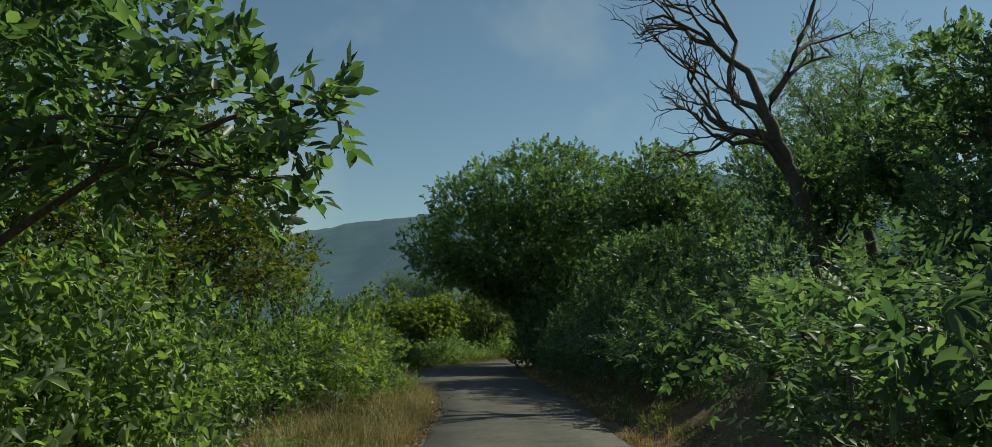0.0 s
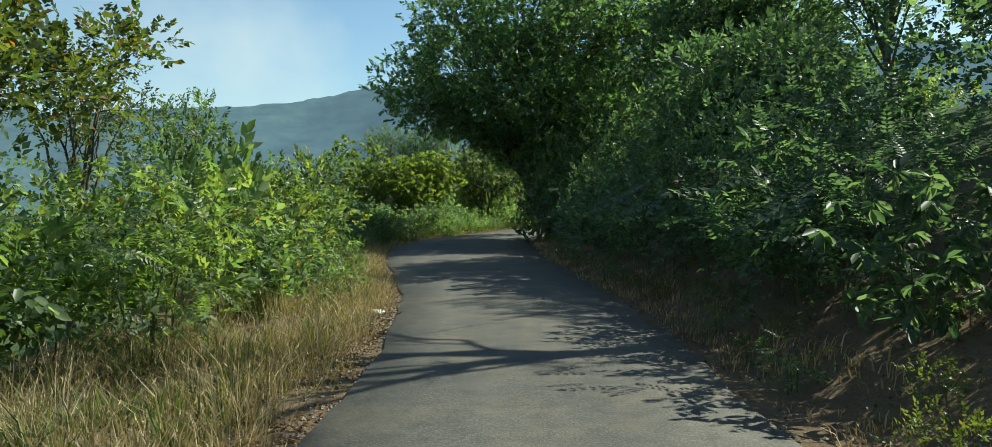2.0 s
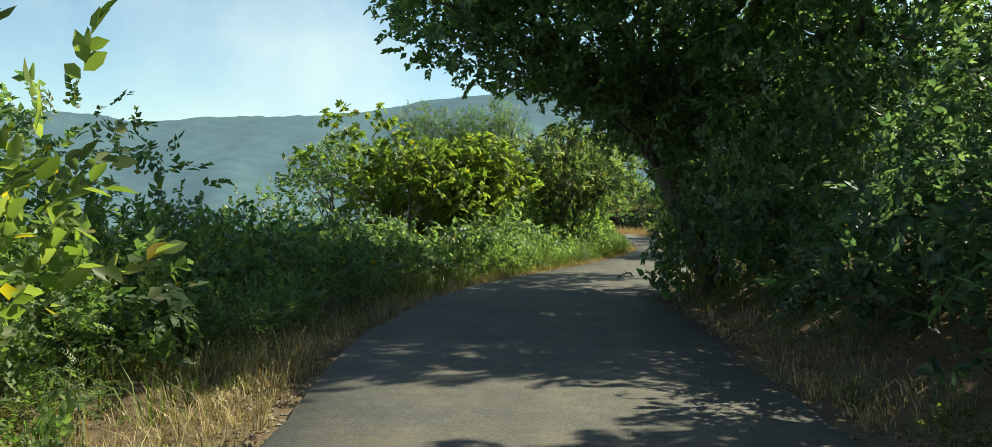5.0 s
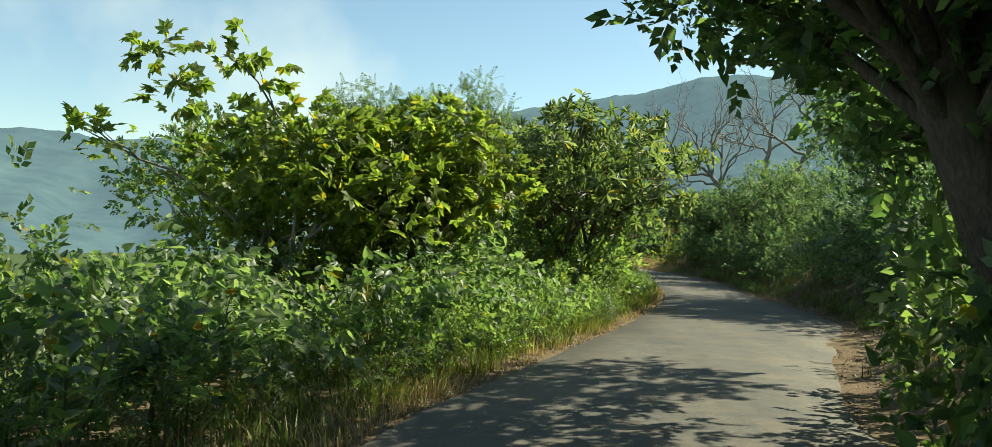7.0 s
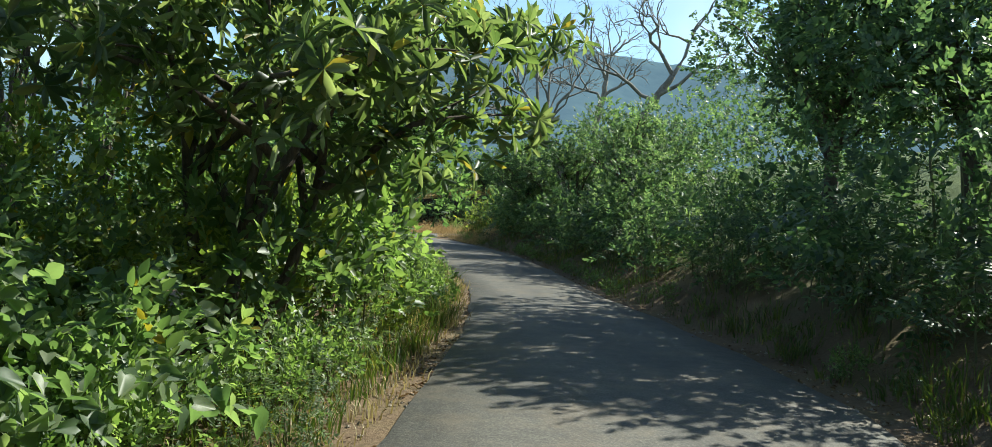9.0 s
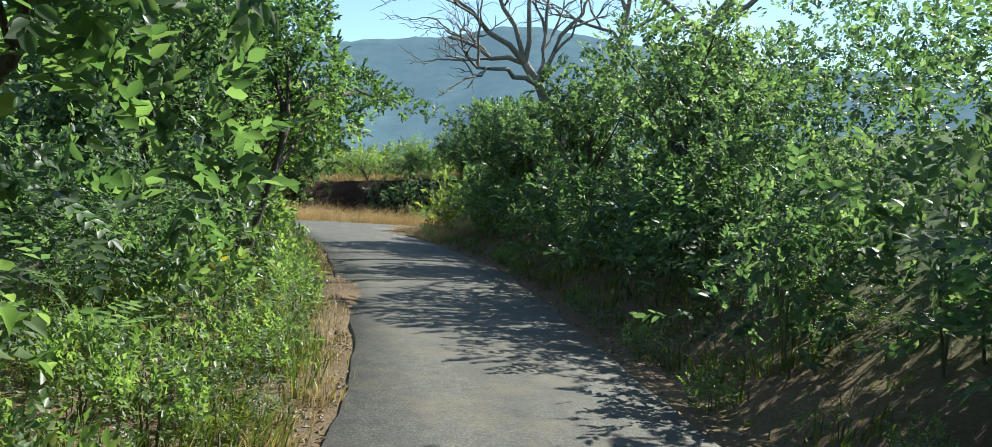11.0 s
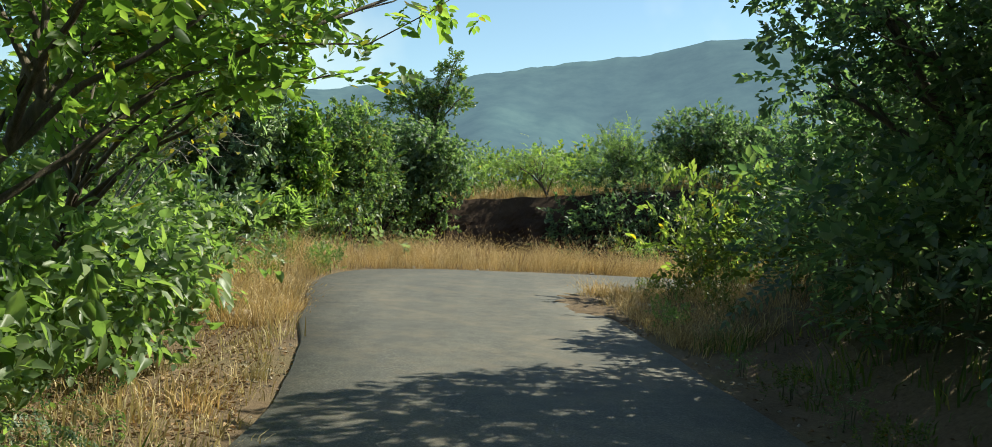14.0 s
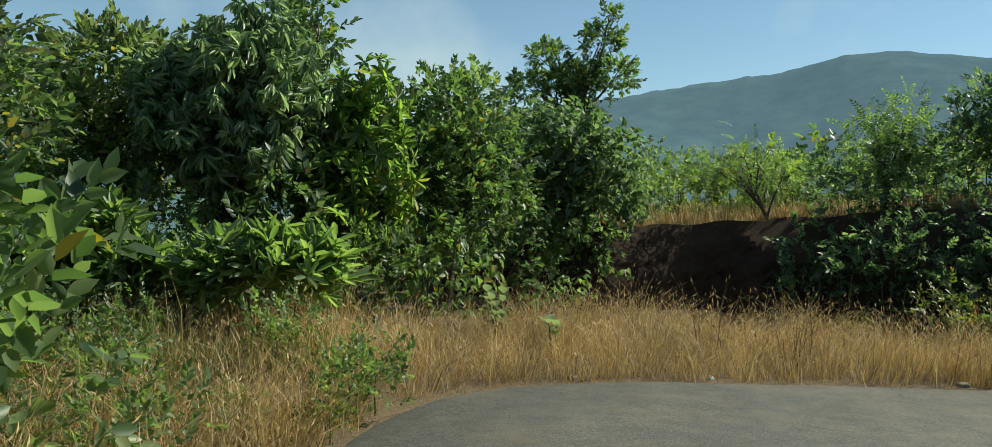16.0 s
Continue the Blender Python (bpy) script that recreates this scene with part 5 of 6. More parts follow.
# ---- bare trees ----
def bare_tree(label, line, limbs, seed, trunk=0.13, reach=2.4, bark=None):
    """A leafless tree: a trunk along line, limbs towards the given points, each forking into fine twigs."""
    rng = np.random.default_rng(seed)
    x, y = line[0][:2]
    base = np.array([x, y, float(land(x, y))])
    root = tagged(new("bare_tree"), label, "tree")
    root.location = base
    pts = np.vstack([np.array(line, float) - base])
    pts[0, 2] = -0.3
    far = np.linspace(0, 1, len(pts))
    s = np.linspace(0, 1, 14)
    trunk_line = np.stack([np.interp(s, far, pts[:, k]) for k in range(3)], 1)
    trunk_line[1:-1] += rng.normal(0, 0.03, (12, 3))
    v, f = tube(trunk_line, trunk * np.linspace(1.3, 0.75, 14), 9)
    piece("trunk", mesh_of("trunk", v, f, True), bark or BARK_GREY, root)
    twigs = []

    def forks(start, way, length, r, depth):
        end = start + way * length
        path = wavy(start, end, rng, 0.05, 0.3, 6)
        if depth == 0:
            v, f = tube(path, r * np.linspace(1, 0.5, 6), 6)
            piece("limb", mesh_of("limb", v, f, True), bark or BARK_GREY, root)
        else:
            twigs.append(tube(path, r * np.linspace(1, 0.4, 6), 4 if depth < 3 else 3))
        if depth < 4:
            for q in range(3 if depth < 3 else 2):
                w = way + rng.normal(0, 0.55, 3) + np.array([0, 0, 0.12])
                w /= np.linalg.norm(w)
                forks(path[rng.integers(2, 6)], w, length * rng.uniform(0.5, 0.78), max(0.009, r * 0.56), depth + 1)

    for tip, share in limbs:
        start = trunk_line[min(13, int(share * 13))]
        d = np.array(tip, float) - base - start
        n = np.linalg.norm(d)
        forks(start, d / n, n, trunk * 0.55, 0)
    v, f = joined(twigs)
    piece("twig", mesh_of("twig", v, f, True), bark or BARK_GREY, root, kind="stuff")
    return root


bare_tree("leafless grey tree forking high above the hillside bushes", [(8.0, 20.3, 3.0), (7.3, 19.9, 4.9), (6.4, 19.5, 6.8)], [((4.7, 19.2, 8.6), 1.0), ((7.6, 19.8, 9.2), 1.0), ((6.0, 20.4, 9.0), 0.97), ((4.9, 19.6, 7.1), 0.9), ((5.4, 18.9, 6.0), 0.65)], 101, 0.2, bark=BARK)
bare_tree("leafless pale tree spreading its crown on the slope", [(8.6, 72.6, 2.4), (8.98, 71.9, 5.1), (9.8, 71.4, 6.5)], [((9.0, 70.9, 8.0), 1.0), ((10.6, 71.6, 8.2), 1.0), ((7.6, 72.0, 6.6), 0.7), ((10.6, 70.6, 7.0), 0.8)], 102, 0.14)
bare_tree("leafless pale tree leaning out over the lane", [(7.4, 73.6, 2.0), (6.3, 73.3, 3.6), (5.4, 73.0, 4.7)], [((3.6, 73.4, 5.2), 1.0), ((4.6, 72.8, 6.2), 1.0), ((6.0, 73.6, 6.6), 0.85), ((4.2, 72.4, 4.4), 0.8), ((5.2, 73.0, 6.9), 1.0), ((3.5, 73.0, 6.1), 1.0), ((6.6, 72.6, 5.9), 0.8)], 103, 0.13)
bare_tree("leafless pale tree standing behind the bushes", [(8.6, 77.2, 2.2), (8.8, 76.9, 5.6), (9.0, 76.7, 7.0)], [((8.2, 76.5, 8.6), 1.0), ((9.8, 77.0, 8.8), 1.0), ((7.4, 77.0, 6.8), 0.7), ((10.0, 76.2, 7.2), 0.8)], 104, 0.13)



# ---- grass ----
def grass(name, label, area, count, high, seed, material, lean=0.25, wide=0.006, plumes=0.0):
    """Blades over the places that area() keeps; one sheet of stuff."""
    rng = np.random.default_rng(seed)
    x, y = area(rng, count)
    k = len(x)
    # blades stand in tufts and lean out of them
    mate = rng.integers(0, max(1, k // 16), k)
    ox, oy = rng.normal(0, 0.075, k), rng.normal(0, 0.075, k)
    loose = rng.random(k) < 0.22
    x, y = np.where(loose, x, x[mate] + ox), np.where(loose, y, y[mate] + oy)
    z = land(x, y)
    tall = rng.uniform(0.4, 1.35, k)[mate]
    tuft = 0.8 + 0.35 * ripple(x * 2.2, y * 2.2)
    h = high * rng.uniform(0.55, 1.2, k) * np.clip(tuft, 0.4, 1.3) * np.where(loose, 0.6, tall)
    a = np.where(loose, rng.uniform(0, 6.283, k), np.arctan2(oy, ox) + rng.normal(0, 0.7, k))
    bend = rng.uniform(0.1, 1.0, k) ** 0.9 * lean * 2.0
    drift = 0.35 * ripple(x * 1.1 + 3, y * 1.1)
    wx = np.cos(a) * bend + drift
    wy = np.sin(a) * bend - 0.5 * drift
    h = h / np.sqrt(1 + 0.6 * (wx * wx + wy * wy))
    w = wide * rng.uniform(0.7, 1.5, k)
    b = rng.uniform(0, 6.283, k)
    sx, sy = np.cos(b) * w, np.sin(b) * w
    base, mid, tip = np.stack([x, y, z - 0.02], 1), np.stack([x + wx * h * 0.3, y + wy * h * 0.3, z + h * 0.62], 1), np.stack([x + wx * h, y + wy * h, z + h], 1)
    side = np.stack([sx, sy, 0 * sx], 1)
    v = np.stack([base - side, base + side, mid - side * 0.8, mid + side * 0.8, tip], 1).reshape(-1, 3)
    o = (np.arange(k) * 5)[:, None]
    f = np.concatenate([o + [0, 1, 3], o + [0, 3, 2], o + [2, 3, 4]], 0)
    if plumes:
        p = rng.random(k) < plumes
        t, q = tip[p], side[p]
        n = len(t)
        low = t * 0.86 + mid[p] * 0.14
        v2 = np.stack([low, t * 0.93 + mid[p] * 0.07 + q * 2.2, t + np.array([0, 0, 0.02]), t * 0.93 + mid[p] * 0.07 - q * 2.2], 1).reshape(-1, 3)
        o2 = len(v) + (np.arange(n) * 4)[:, None]
        f = np.concatenate([f, o2 + [0, 1, 2], o2 + [0, 2, 3]], 0)
        v = np.vstack([v, v2])
    ob = piece(name, mesh_of(name, v, f), material, None, label, "stuff")
    ob["category"] = "grass"
    return ob


def beside(y0, y1, near, far, side, power=1.0):
    def area(rng, k):
        y = rng.uniform(y0, y1, k)
        edge = left_edge(y) if side < 0 else right_edge(y)
        off = near + (far - near) * rng.random(k) ** power
        keep = rng.random(k) < np.clip(0.62 + 0.55 * ripple(y * 1.9 + off * 2, off * 3 + y), 0.12, 1)
        return (edge + side * off)[keep], y[keep]
    return area


def patch(x0, x1, y0, y1, thin=0.0):
    def area(rng, k):
        x, y = rng.uniform(x0, x1, k), rng.uniform(y0, y1, k)
        far_edge = np.interp(x, [-1.4, -1.1, -0.5, 0.5, 2.1, 3.8, 8, 16], [85.2, 85.95, 86.6, 87.2, 87.75, 88.2, 88.8, 88.5])
        keep = np.where(y < 85, x < left_edge(y) - 0.12, y > far_edge + 0.1) & (rng.random(k) < np.clip(0.75 + 0.4 * ripple(x * 1.6, y * 1.6), 0.2, 1) - thin)
        return x[keep], y[keep]
    return area


grass("dry_grass", "tall straw-coloured grass on the verge", beside(20, 34, 0.15, 1.5, -1, 1.2), 9000, 0.34, 201, STRAW, 0.7, 0.0035, 0.25)
grass("dry_grass", "short matted dry grass on the verge", beside(8, 40, 0.05, 1.1, -1), 16000, 0.13, 219, STRAW, 1.0, 0.0035)
grass("dry_grass", "thick knee-high straw-coloured grass on the verge", beside(3, 21, 0.2, 2.5, -1, 1.0), 24000, 0.5, 217, STRAW, 0.8, 0.003, 0.3)
grass("green_grass", "green grass mixed into the verge", beside(8, 36, 0.5, 2.2, -1), 14000, 0.34, 202, GREEN_GRASS, 0.6, 0.006)
grass("dry_grass", "short straw-coloured grass along the lane", beside(34, 64, 0.1, 0.75, -1, 1.4), 8000, 0.22, 203, STRAW, 0.5, 0.005)
grass("green_grass", "fresh green grass along the lane", beside(38, 62, 0.25, 1.5, -1), 13000, 0.4, 204, GREEN_GRASS, 0.5, 0.006)
grass("green_grass", "thin shaded grass along the lane", beside(62, 74, 0.3, 1.5, -1), 4000, 0.24, 215, GREEN_GRASS, 0.6, 0.006)
grass("dry_grass", "short straw-coloured grass along the lane", beside(64, 78, 0.12, 1.0, -1, 1.3), 4500, 0.2, 205, STRAW, 0.5, 0.005)
grass("dry_grass", "tall straw-coloured grass round the bend", patch(-5.5, 0.4, 78.2, 89.5, 0.1), 52000, 0.6, 206, DRY_GRASS, 0.8, 0.0028, 0.4)
grass("dry_grass", "short straw-coloured grass at the lane's edge in the bend", beside(78.5, 85.3, 0.02, 0.9, -1), 5000, 0.32, 218, DRY_GRASS, 0.8, 0.003, 0.3)
grass("dry_grass", "matted short dry grass beside the lane", beside(66, 81, 0.03, 1.7, -1), 15000, 0.13, 220, STRAW, 1.0, 0.0035)
grass("dry_grass", "sparse low straw-coloured grass by the litter", patch(-3.0, 0.6, 74.5, 79.5, 0.45), 7000, 0.2, 214, DRY_GRASS, 0.7, 0.0045)
grass("green_grass", "green grass mixed with straw round the bend", patch(-8.0, -2.2, 77.5, 87.0, 0.2), 16000, 0.5, 207, GREEN_GRASS, 0.6, 0.005)
grass("dry_grass", "tall straw-coloured grass on the far side of the bend", patch(-1.3, 9.0, 86.5, 91.6), 46000, 0.6, 208, DRY_GRASS, 0.8, 0.0028, 0.5)
grass("dry_grass", "tall brown seed heads standing out of the straw", patch(-2.6, 8.0, 88.2, 91.4), 700, 1.0, 216, LITTER, 0.35, 0.004, 1.0)
grass("dry_grass", "straw-coloured grass on top of the bank", lambda rng, k: (rng.uniform(-2.4, 9, k), 96.2 + 9 * rng.random(k) ** 1.6), 15000, 0.4, 209, DRY_GRASS, 0.5, 0.007, 0.2)
grass("green_grass", "green grass on top of the bank", lambda rng, k: (rng.uniform(-2.4, 10, k), 98 + 14 * rng.random(k)), 8000, 0.5, 210, GREEN_GRASS, 0.3, 0.012)
grass("dry_grass", "dry grass at the foot of the hillside", beside(12, 37, 0.15, 0.9, 1, 1.2), 7000, 0.17, 211, DRY_GRASS, 0.5, 0.005)
grass("dry_grass", "dry grass on the hillside corner", beside(78.5, 84.2, 0.2, 2.2, 1), 14000, 0.34, 212, DRY_GRASS, 0.8, 0.0035, 0.3)
grass("green_grass", "shaded grass at the foot of the hillside", beside(36, 79, 0.4, 1.4, 1), 8000, 0.28, 213, GREEN_GRASS, 0.5, 0.007)


# ---- earth spilt over the lane's right edge ----
def earth_spill(label, x, y, wide, long, turn, seed):
    """A thin tongue of loose earth whose rough rim runs out into the lane."""
    rings, spokes = 18, 96
    a = np.linspace(0, 2 * math.pi, spokes, endpoint=False)
    q = np.linspace(0.02, 1, rings)[:, None]
    w = q * (1 + 0.14 * np.sin(3 * a + seed) + 0.1 * np.sin(7 * a + 2 * seed) + 0.05 * np.sin(17 * a))
    px, py = w * wide * np.cos(a), w * long * np.sin(a)
    pz = 0.05 * (1 - q ** 1.5) - 0.028 + 0.012 * ripple(px * 9, py * 9) + 0.008 * ripple(px * 23 + 5, py * 21)
    pz[-1] -= 0.06
    v = np.stack([px, py, pz], -1).reshape(-1, 3)
    k, n = np.meshgrid(np.arange(rings - 1), np.arange(spokes), indexing="ij")
    p, r = (k * spokes + n).ravel(), (k * spokes + (n + 1) % spokes).ravel()
    f = np.concatenate([np.stack([p, p + spokes, r + spokes], 1), np.stack([p, r + spokes, r], 1)], 0)
    ob = piece("earth_spill", mesh_of("earth_spill", v, f, True), SOIL)
    tagged(ob, label, "soil", kind="structure")
    ob.matrix_basis = pose(x, y, 0.04, 0, 0, turn)


earth_spill("low spill of brown earth over the lane's edge", 3.45, 82.3, 0.85, 1.7, 12, 3)
earth_spill("thin drift of tan dust over the lane's edge", 1.5, 65.2, 0.36, 3.2, -2, 7)
earth_spill("low spill of reddish earth over the lane's edge", 3.3, 47.4, 0.7, 2.4, -22, 5)


# ---- fallen leaves and grit along the edges ----
def litter(seed, count, areas):
    rng = np.random.default_rng(seed)
    got = [a(rng, count) for a in areas]
    x, y = np.concatenate([g[0] for g in got]), np.concatenate([g[1] for g in got])
    at = np.stack([x, y, land(x, y) + 0.02], 1)
    way = np.stack([rng.normal(0, 1, len(x)), rng.normal(0, 1, len(x)), rng.normal(0, 0.25, len(x))], 1)
    one = [turned(blade(w, 0.25, 0.2, 0.5), 0.052) for w in (0.22, 0.3, 0.38)]
    v, f = scattered(one, at, way, rng, 1.0, (0, 0, 1), 0.3)
    ob = piece("leaf_litter", mesh_of("leaf_litter", v, f), LITTER, None, "brown fallen leaves strewn along the verge", "stuff")
    ob["category"] = "leaves"


litter(301, 2600, [beside(8, 34, 0.0, 0.9, -1), beside(8, 24, 0.0, 0.7, -1), beside(14, 37, 0.3, 2.6, 1), patch(-1.5, 1.4, 71, 80), patch(-1.0, 1.4, 71, 79),beside(3, 40, 0.0, 1.1, -1), beside(40, 78, -0.1, 0.7, -1), beside(3, 40, -0.1, 1.2, 1), beside(42, 84, -0.15, 1.3, 1)])


def pebbles(seed, count, areas, size):
    rng = np.random.default_rng(seed)
    got = [a(rng, count) for a in areas]
    x, y = np.concatenate([g[0] for g in got]), np.concatenate([g[1] for g in got])
    o = np.array([(1, 0, 0), (-1, 0, 0), (0, 1, 0), (0, -1, 0), (0, 0, 0.7), (0, 0, -0.7)], float)
    fo = np.array([(0, 2, 4), (2, 1, 4), (1, 3, 4), (3, 0, 4), (2, 0, 5), (1, 2, 5), (3, 1, 5), (0, 3, 5)])
    s = size * rng.uniform(0.4, 1.4, (len(x), 1, 1)) * rng.uniform(0.7, 1.2, (len(x), 1, 3))
    v = o[None] * s + rng.normal(0, 0.15, (len(x), 6, 3)) * s + np.stack([x, y, land(x, y) + size * 0.25], 1)[:, None]
    f = fo[None] + (np.arange(len(x)) * 6)[:, None, None]
    ob = piece("gravel", mesh_of("gravel", v.reshape(-1, 3), f.reshape(-1, 3)), STONE, None, "loose grey grit along the lane's edge", "stuff")
    ob["category"] = "gravel"


def spill(x0, x1, y0, y1):
    return lambda rng, k: (x0 + (x1 - x0) * (0.5 + 0.24 * rng.normal(0, 1, k)), y0 + (y1 - y0) * (0.5 + 0.22 * rng.normal(0, 1, k)))


pebbles(302, 1500, [beside(12, 30, -0.05, 0.6, -1), spill(2.3, 4.6, 80.2, 84.4), spill(2.2, 4.3, 44.6, 50.2), beside(12, 20, -0.1, 0.7, -1), beside(20, 78, -0.1, 0.35, -1), beside(10, 84, -0.1, 0.5, 1)], 0.022)


def stone(label, x, y, size, seed, material=None, name="stone"):
    bm = bmesh.new()
    bmesh.ops.create_icosphere(bm, subdivisions=2, radius=1)
    r = random.Random(seed)
    ph = [r.uniform(0, 6) for _ in range(3)]
    for v in bm.verts:
        n = 1 + 0.16 * math.sin(v.co.x * 3 + ph[0]) + 0.14 * math.sin(v.co.y * 4 + ph[1]) + 0.1 * math.sin(v.co.z * 5 + ph[2]) + r.uniform(-0.05, 0.05)
        v.co = Vector((v.co.x * size[0], v.co.y * size[1], v.co.z * size[2])) * n
    me = bpy.data.meshes.new(name)
    bm.to_mesh(me)
    bm.free()
    ob = piece(name, me, material or STONE, None, label)
    ob.matrix_basis = pose(x, y, float(land(x, y)) + size[2] * 0.45, 0, 0, r.uniform(0, 180))
    ob["category"] = "stone"
    return ob


stone("flat whitish stone lying on the lane's edge", -1.68, 19.65, (0.2, 0.09, 0.04), 1, PALE_STONE)
stone("tan boulder half hidden in dry grass", -0.72, 78.7, (0.13, 0.11, 0.11), 2, TAN_STONE)
for i, (x, y, q) in enumerate([(-2.75, 41.9, 0.05), (-2.95, 40.2, 0.06), (-3.3, 37.0, 0.05), (1.5, 73.2, 0.05), (-0.2, 87.0, 0.06), (3.6, 88.3, 0.06), (1.1, 87.6, 0.04), (3.5, 82.7, 0.07), (3.9, 83.3, 0.05), (4.2, 82.2, 0.06), (2.2, 19.6, 0.05), (3.3, 48.2, 0.07), (3.9, 47.6, 0.08), (-2.9, 26.4, 0.06)]):
    stone("small pale stone on the verge", x, y, (q, q * 0.8, q * 0.55), 10 + i, PALE_STONE if i % 3 == 0 else STONE)


# ---- saplings with large single leaves ----
def big_leaf(length, width, seed):
    """A thick curved leaf with a raised rim and a midrib fold."""
    r = random.Random(seed)
    vs, fs = [], []
    k = 7
    for i in range(k):
        s = i / (k - 1)
        w = width * math.sin(math.pi * min(1, s ** 0.75)) * (1.0 if i not in (0, k - 1) else 0.05)
        z = 0.10 * length * math.sin(s * 2.4) - 0.12 * length * s * s
        vs += [(-w, s * length, z + w * 0.25), (0, s * length, z), (w, s * length, z + w * 0.25)]
        if i:
            b = (i - 1) * 3
            fs += [(b, b + 1, b + 4), (b, b + 4, b + 3), (b + 1, b + 2, b + 5), (b + 1, b + 5, b + 4)]
    return mesh_of("leaf", np.array(vs), np.array(fs), True)


LEAF_MESH = [big_leaf(0.2, 0.06, 1), big_leaf(0.17, 0.055, 2)]
for me in LEAF_MESH:
    me.materials.append(LEAF_PALE)
BRIGHT_LEAF = [big_leaf(0.2, 0.06, 1), big_leaf(0.17, 0.055, 2)]
for me in BRIGHT_LEAF:
    me.materials.append(LEAF_BRIGHT)


def sapling(x, y, high, pairs, seed, pale=True, stems=2, label="young plant with large thick leaves in pairs"):
    r = random.Random(seed)
    rng = np.random.default_rng(seed)
    root = tagged(new("sapling"), label, "plant", "large-leaved saplings")
    root.location = (x, y, float(land(x, y)))
    for s in range(stems):
        a = r.uniform(0, 6.28)
        top = np.array([math.cos(a) * 0.25 * high, math.sin(a) * 0.25 * high, high * r.uniform(0.75, 1.0)])
        line = wavy((0, 0, -0.05), top, rng, 0, 0.08, 8)
        v, f = tube(line, 0.012 * np.linspace(1.2, 0.6, 8), 6)
        piece("stem", mesh_of("stem", v, f, True), STEM_GREEN, root)
        for k in range(pairs):
            p = line[min(7, 2 + int(6 * k / pairs))] if k else line[7]
            turn = k * 1.57 + r.uniform(-0.2, 0.2)
            for half in (0, math.pi):
                ob = new("leaf", r.choice(LEAF_MESH if pale else BRIGHT_LEAF))
                ob.parent = root
                q = r.uniform(0.75, 1.1)
                ob.matrix_basis = Matrix.LocRotScale(Vector(p), Euler((r.uniform(0.2, 0.9), 0, turn + half)), (q, q, q))


sapling(-1.3, 88.75, 0.75, 5, 401, True, 3)
sapling(-0.6, 88.3, 0.45, 4, 402, True, 2)
sapling(0.75, 67.3, 0.7, 5, 403, False, 2)
sapling(0.3, 66.0, 0.55, 4, 404, False, 2)
sapling(-0.1, 68.8, 0.6, 4, 405, False, 2)
sapling(-3.35, 23.2, 0.5, 4, 406, False, 2)
sapling(-1.3, 76.6, 0.5, 4, 407, False, 3)
sapling(2.55, 41.2, 0.9, 5, 408, False, 2)
sapling(-4.6, 38.6, 0.9, 5, 409, False, 2)


# ---- flowering weeds ----
def blossom(r, petals, seed):
    rng = np.random.default_rng(seed)
    out = []
    for i in range(petals):
        v, f = turned(blade(0.42, 0.2, -0.1, 0.6, True), r * rng.uniform(0.9, 1.1), i / petals * 6.283, 0.35)
        out.append((v, f))
    out.append(turned(tube([(0, 0, -0.01), (0, 0, 0.012)], [r * 0.25, r * 0.2], 6), 1.0))
    return mesh_of("flower", *joined(out))


def flowering_weed(x, y, high, count, seed, material, label):
    r = random.Random(seed)
    rng = np.random.default_rng(seed)
    clumps = crown_clumps((0, 0, high * 0.55), (0.45, 0.45, high * 0.42), 5, rng, 0.5)
    root = plant("flowering_weed", label, "plant", (x, y, float(land(x, y))), clumps, "small", LEAF_GREEN, 110, rng, 0.014, STEM_GREEN, 0.9, 0.6, -0.4, "flowering weeds", stems=3, limbs=False, crown_name="foliage", trunk_name="stem")
    shapes = [blossom(0.045, 8, seed), blossom(0.036, 7, seed + 1)]
    for me in shapes:
        me.materials.append(material)
    for i in range(count):
        a, w = r.uniform(0, 6.28), r.uniform(0.15, 0.5)
        tip = np.array([math.cos(a) * w, math.sin(a) * w, high * r.uniform(0.85, 1.12)])
        v, f = tube(wavy(tip * (0.7, 0.7, 0.6), tip, rng, 0, 0.05, 4), [0.005, 0.004, 0.004, 0.003], 4)
        piece("stalk", mesh_of("stalk", v, f), STEM_GREEN, root)
        ob = new("flower", r.choice(shapes))
        ob.parent = root
        ob.matrix_basis = Matrix.LocRotScale(Vector(tip), Euler((r.uniform(-0.9, 0.3), r.uniform(-0.5, 0.5), r.uniform(0, 6))), (1, 1, 1))


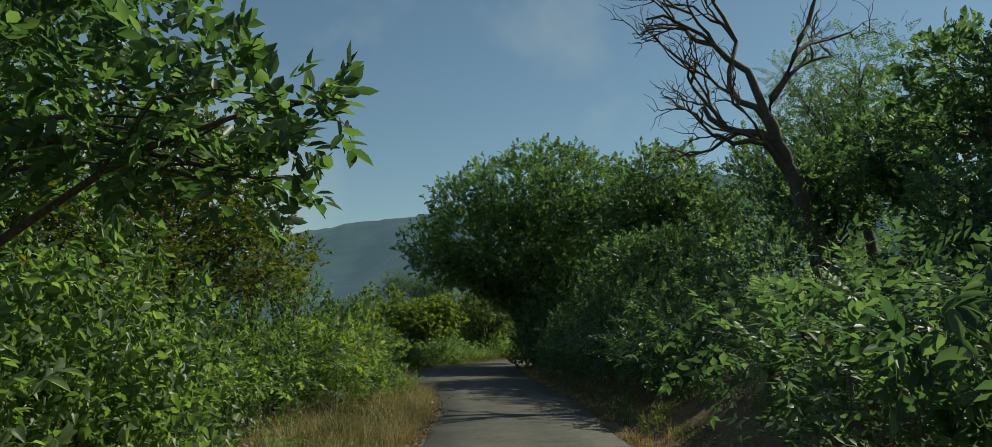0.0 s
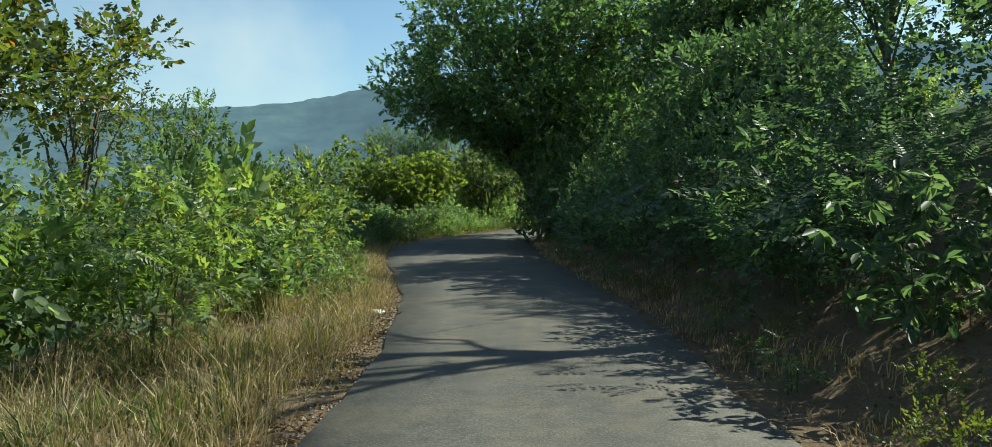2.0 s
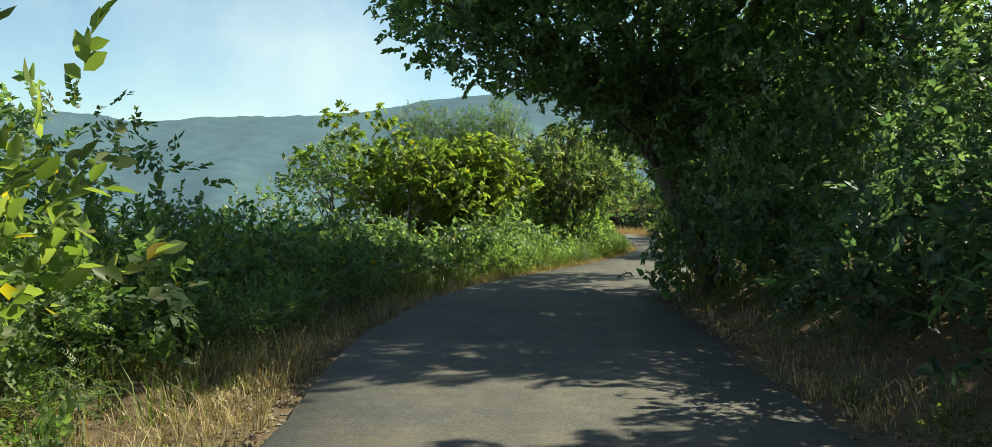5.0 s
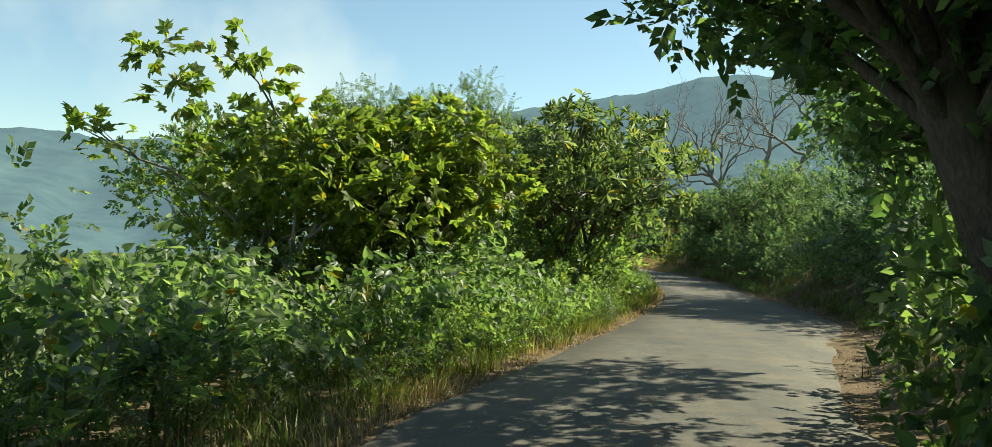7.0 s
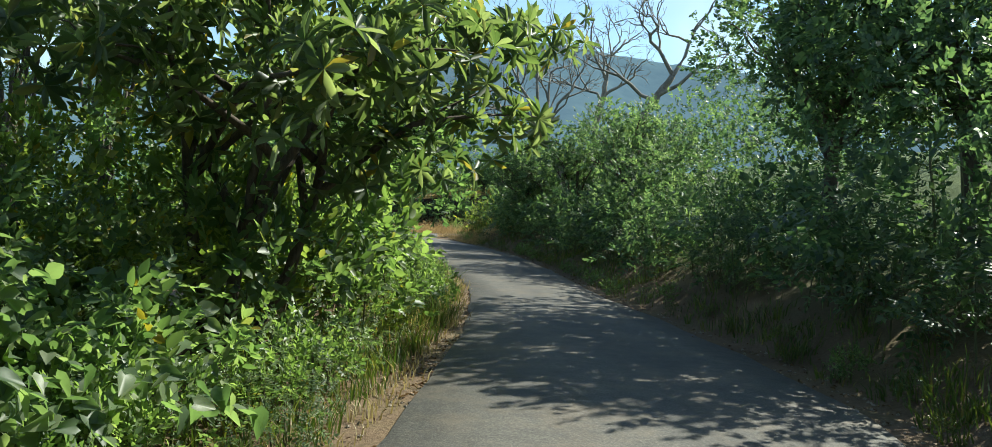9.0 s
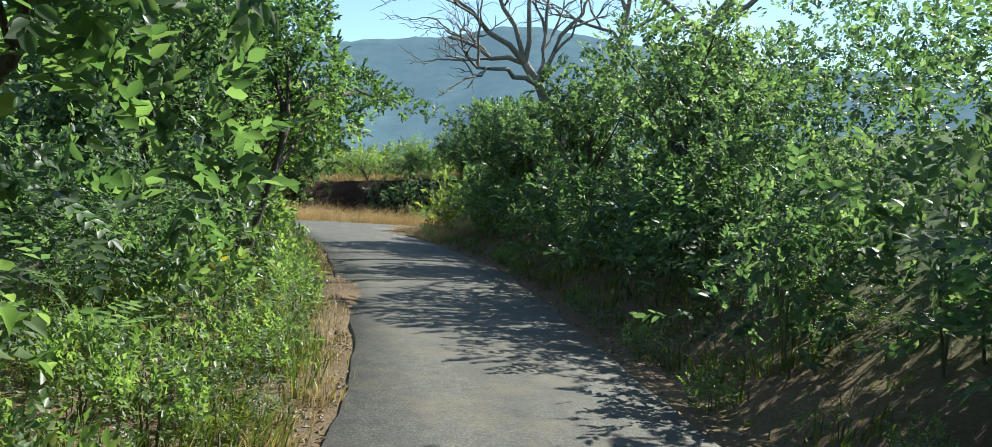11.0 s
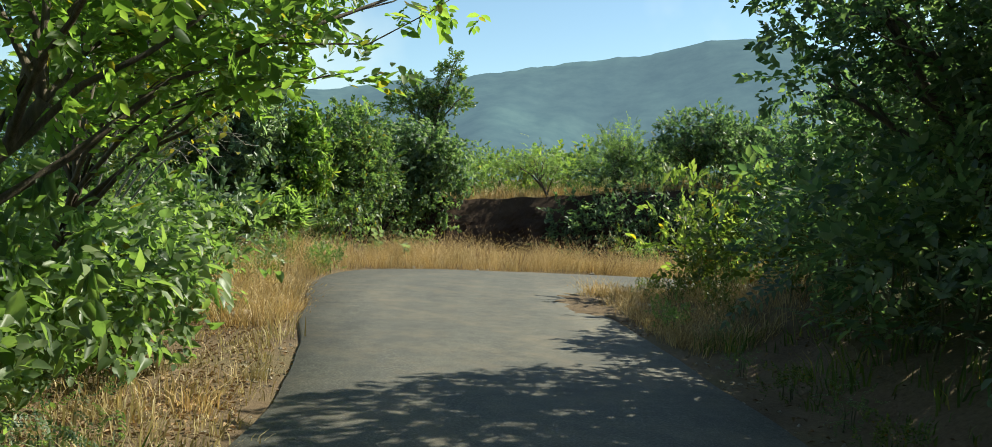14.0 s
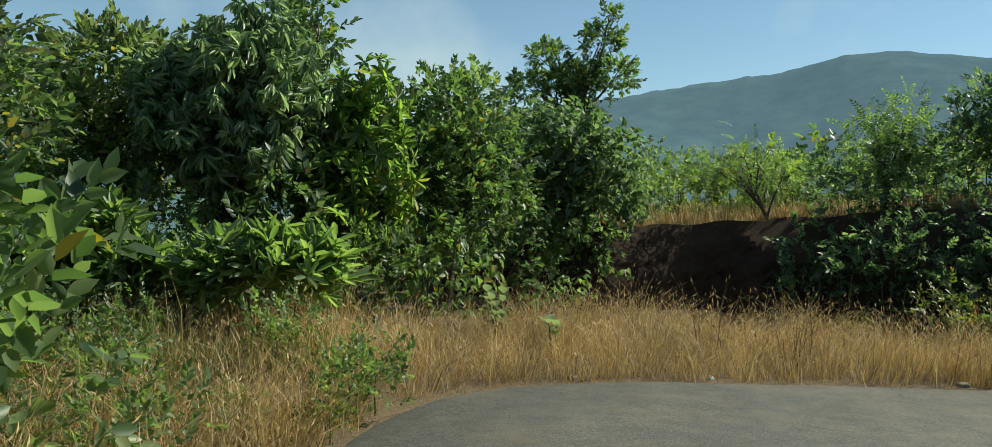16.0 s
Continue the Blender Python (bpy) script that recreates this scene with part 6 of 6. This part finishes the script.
YELLOW_WEED, ORANGE_WEED = "green weed with open yellow flowers", "green weed with small orange flowers"
flowering_weed(-4.3, 39.3, 0.95, 7, 501, PETAL, YELLOW_WEED)
flowering_weed(-3.85, 34.6, 0.85, 5, 502, PETAL, YELLOW_WEED)
flowering_weed(-4.6, 36.8, 1.0, 4, 503, PETAL, YELLOW_WEED)
flowering_weed(-3.2, 20.3, 1.15, 6, 504, PETAL_RED, ORANGE_WEED)
flowering_weed(-2.9, 19.0, 0.7, 4, 505, PETAL, YELLOW_WEED)
flowering_weed(5.4, 82.6, 0.9, 4, 506, PETAL, YELLOW_WEED)


# ---- a thin shrub that arches out over the verge with its last yellow leaves ----
YELLOWING = leaf_material("leaf_yellowing", (0.20, 0.22, 0.04), (0.34, 0.31, 0.05), (0.44, 0.36, 0.06), (1.5, 1.4, 0.7))
OLD_LEAF = [big_leaf(0.13, 0.042, 5), big_leaf(0.11, 0.034, 6)]
for me in OLD_LEAF:
    me.materials.append(YELLOWING)


def arching_shrub(label, x, y, tips, seed, leaves):
    rng = np.random.default_rng(seed)
    r = random.Random(seed)
    root = tagged(new("shrub"), label, "bush")
    base = np.array([x, y, float(land(x, y))])
    root.location = base
    for tip in tips:
        end = np.array(tip, float) - base
        crest = end * (0.55, 0.55, 1.0) + np.array([0, 0, 0.3])
        s = np.linspace(0, 1, 12)[:, None]
        line = 2 * s * (1 - s) * crest * 1.15 + s * s * end + rng.normal(0, 0.02, (12, 3)) * s
        line[0, 2] = -0.05
        v, f = tube(line, 0.014 * np.linspace(1.2, 0.35, 12), 6)
        piece("stem", mesh_of("stem", v, f, True), BARK_GREY, root)
        fine = []
        for _ in range(7):
            p = line[rng.integers(6, 12)]
            fine.append(tube(wavy(p, p + rng.normal(0, 0.16, 3) + (end - crest) * 0.25, rng, -0.03, 0.2, 5), 0.005 * np.linspace(1, 0.5, 5), 3))
        piece("twig", mesh_of("twig", *joined(fine), True), BARK_GREY, root, kind="stuff")
        for _ in range(leaves):
            p = line[rng.integers(7, 12)] + rng.normal(0, 0.05, 3)
            ob = new("leaf", r.choice(OLD_LEAF))
            ob.parent = root
            q = r.uniform(0.7, 1.1)
            ob.matrix_basis = Matrix.LocRotScale(Vector(p), Euler((r.uniform(-1.4, -0.3), r.uniform(-0.4, 0.4), r.uniform(0, 6.28))), (q, q, q))


arching_shrub("thin arching shrub with a few yellow leaves", -3.1, 79.3, [(-1.15, 79.7, 2.0), (-1.3, 79.5, 2.35), (-1.7, 79.9, 2.2), (-1.45, 79.3, 1.85), (-2.0, 79.2, 2.5)], 601, 5)
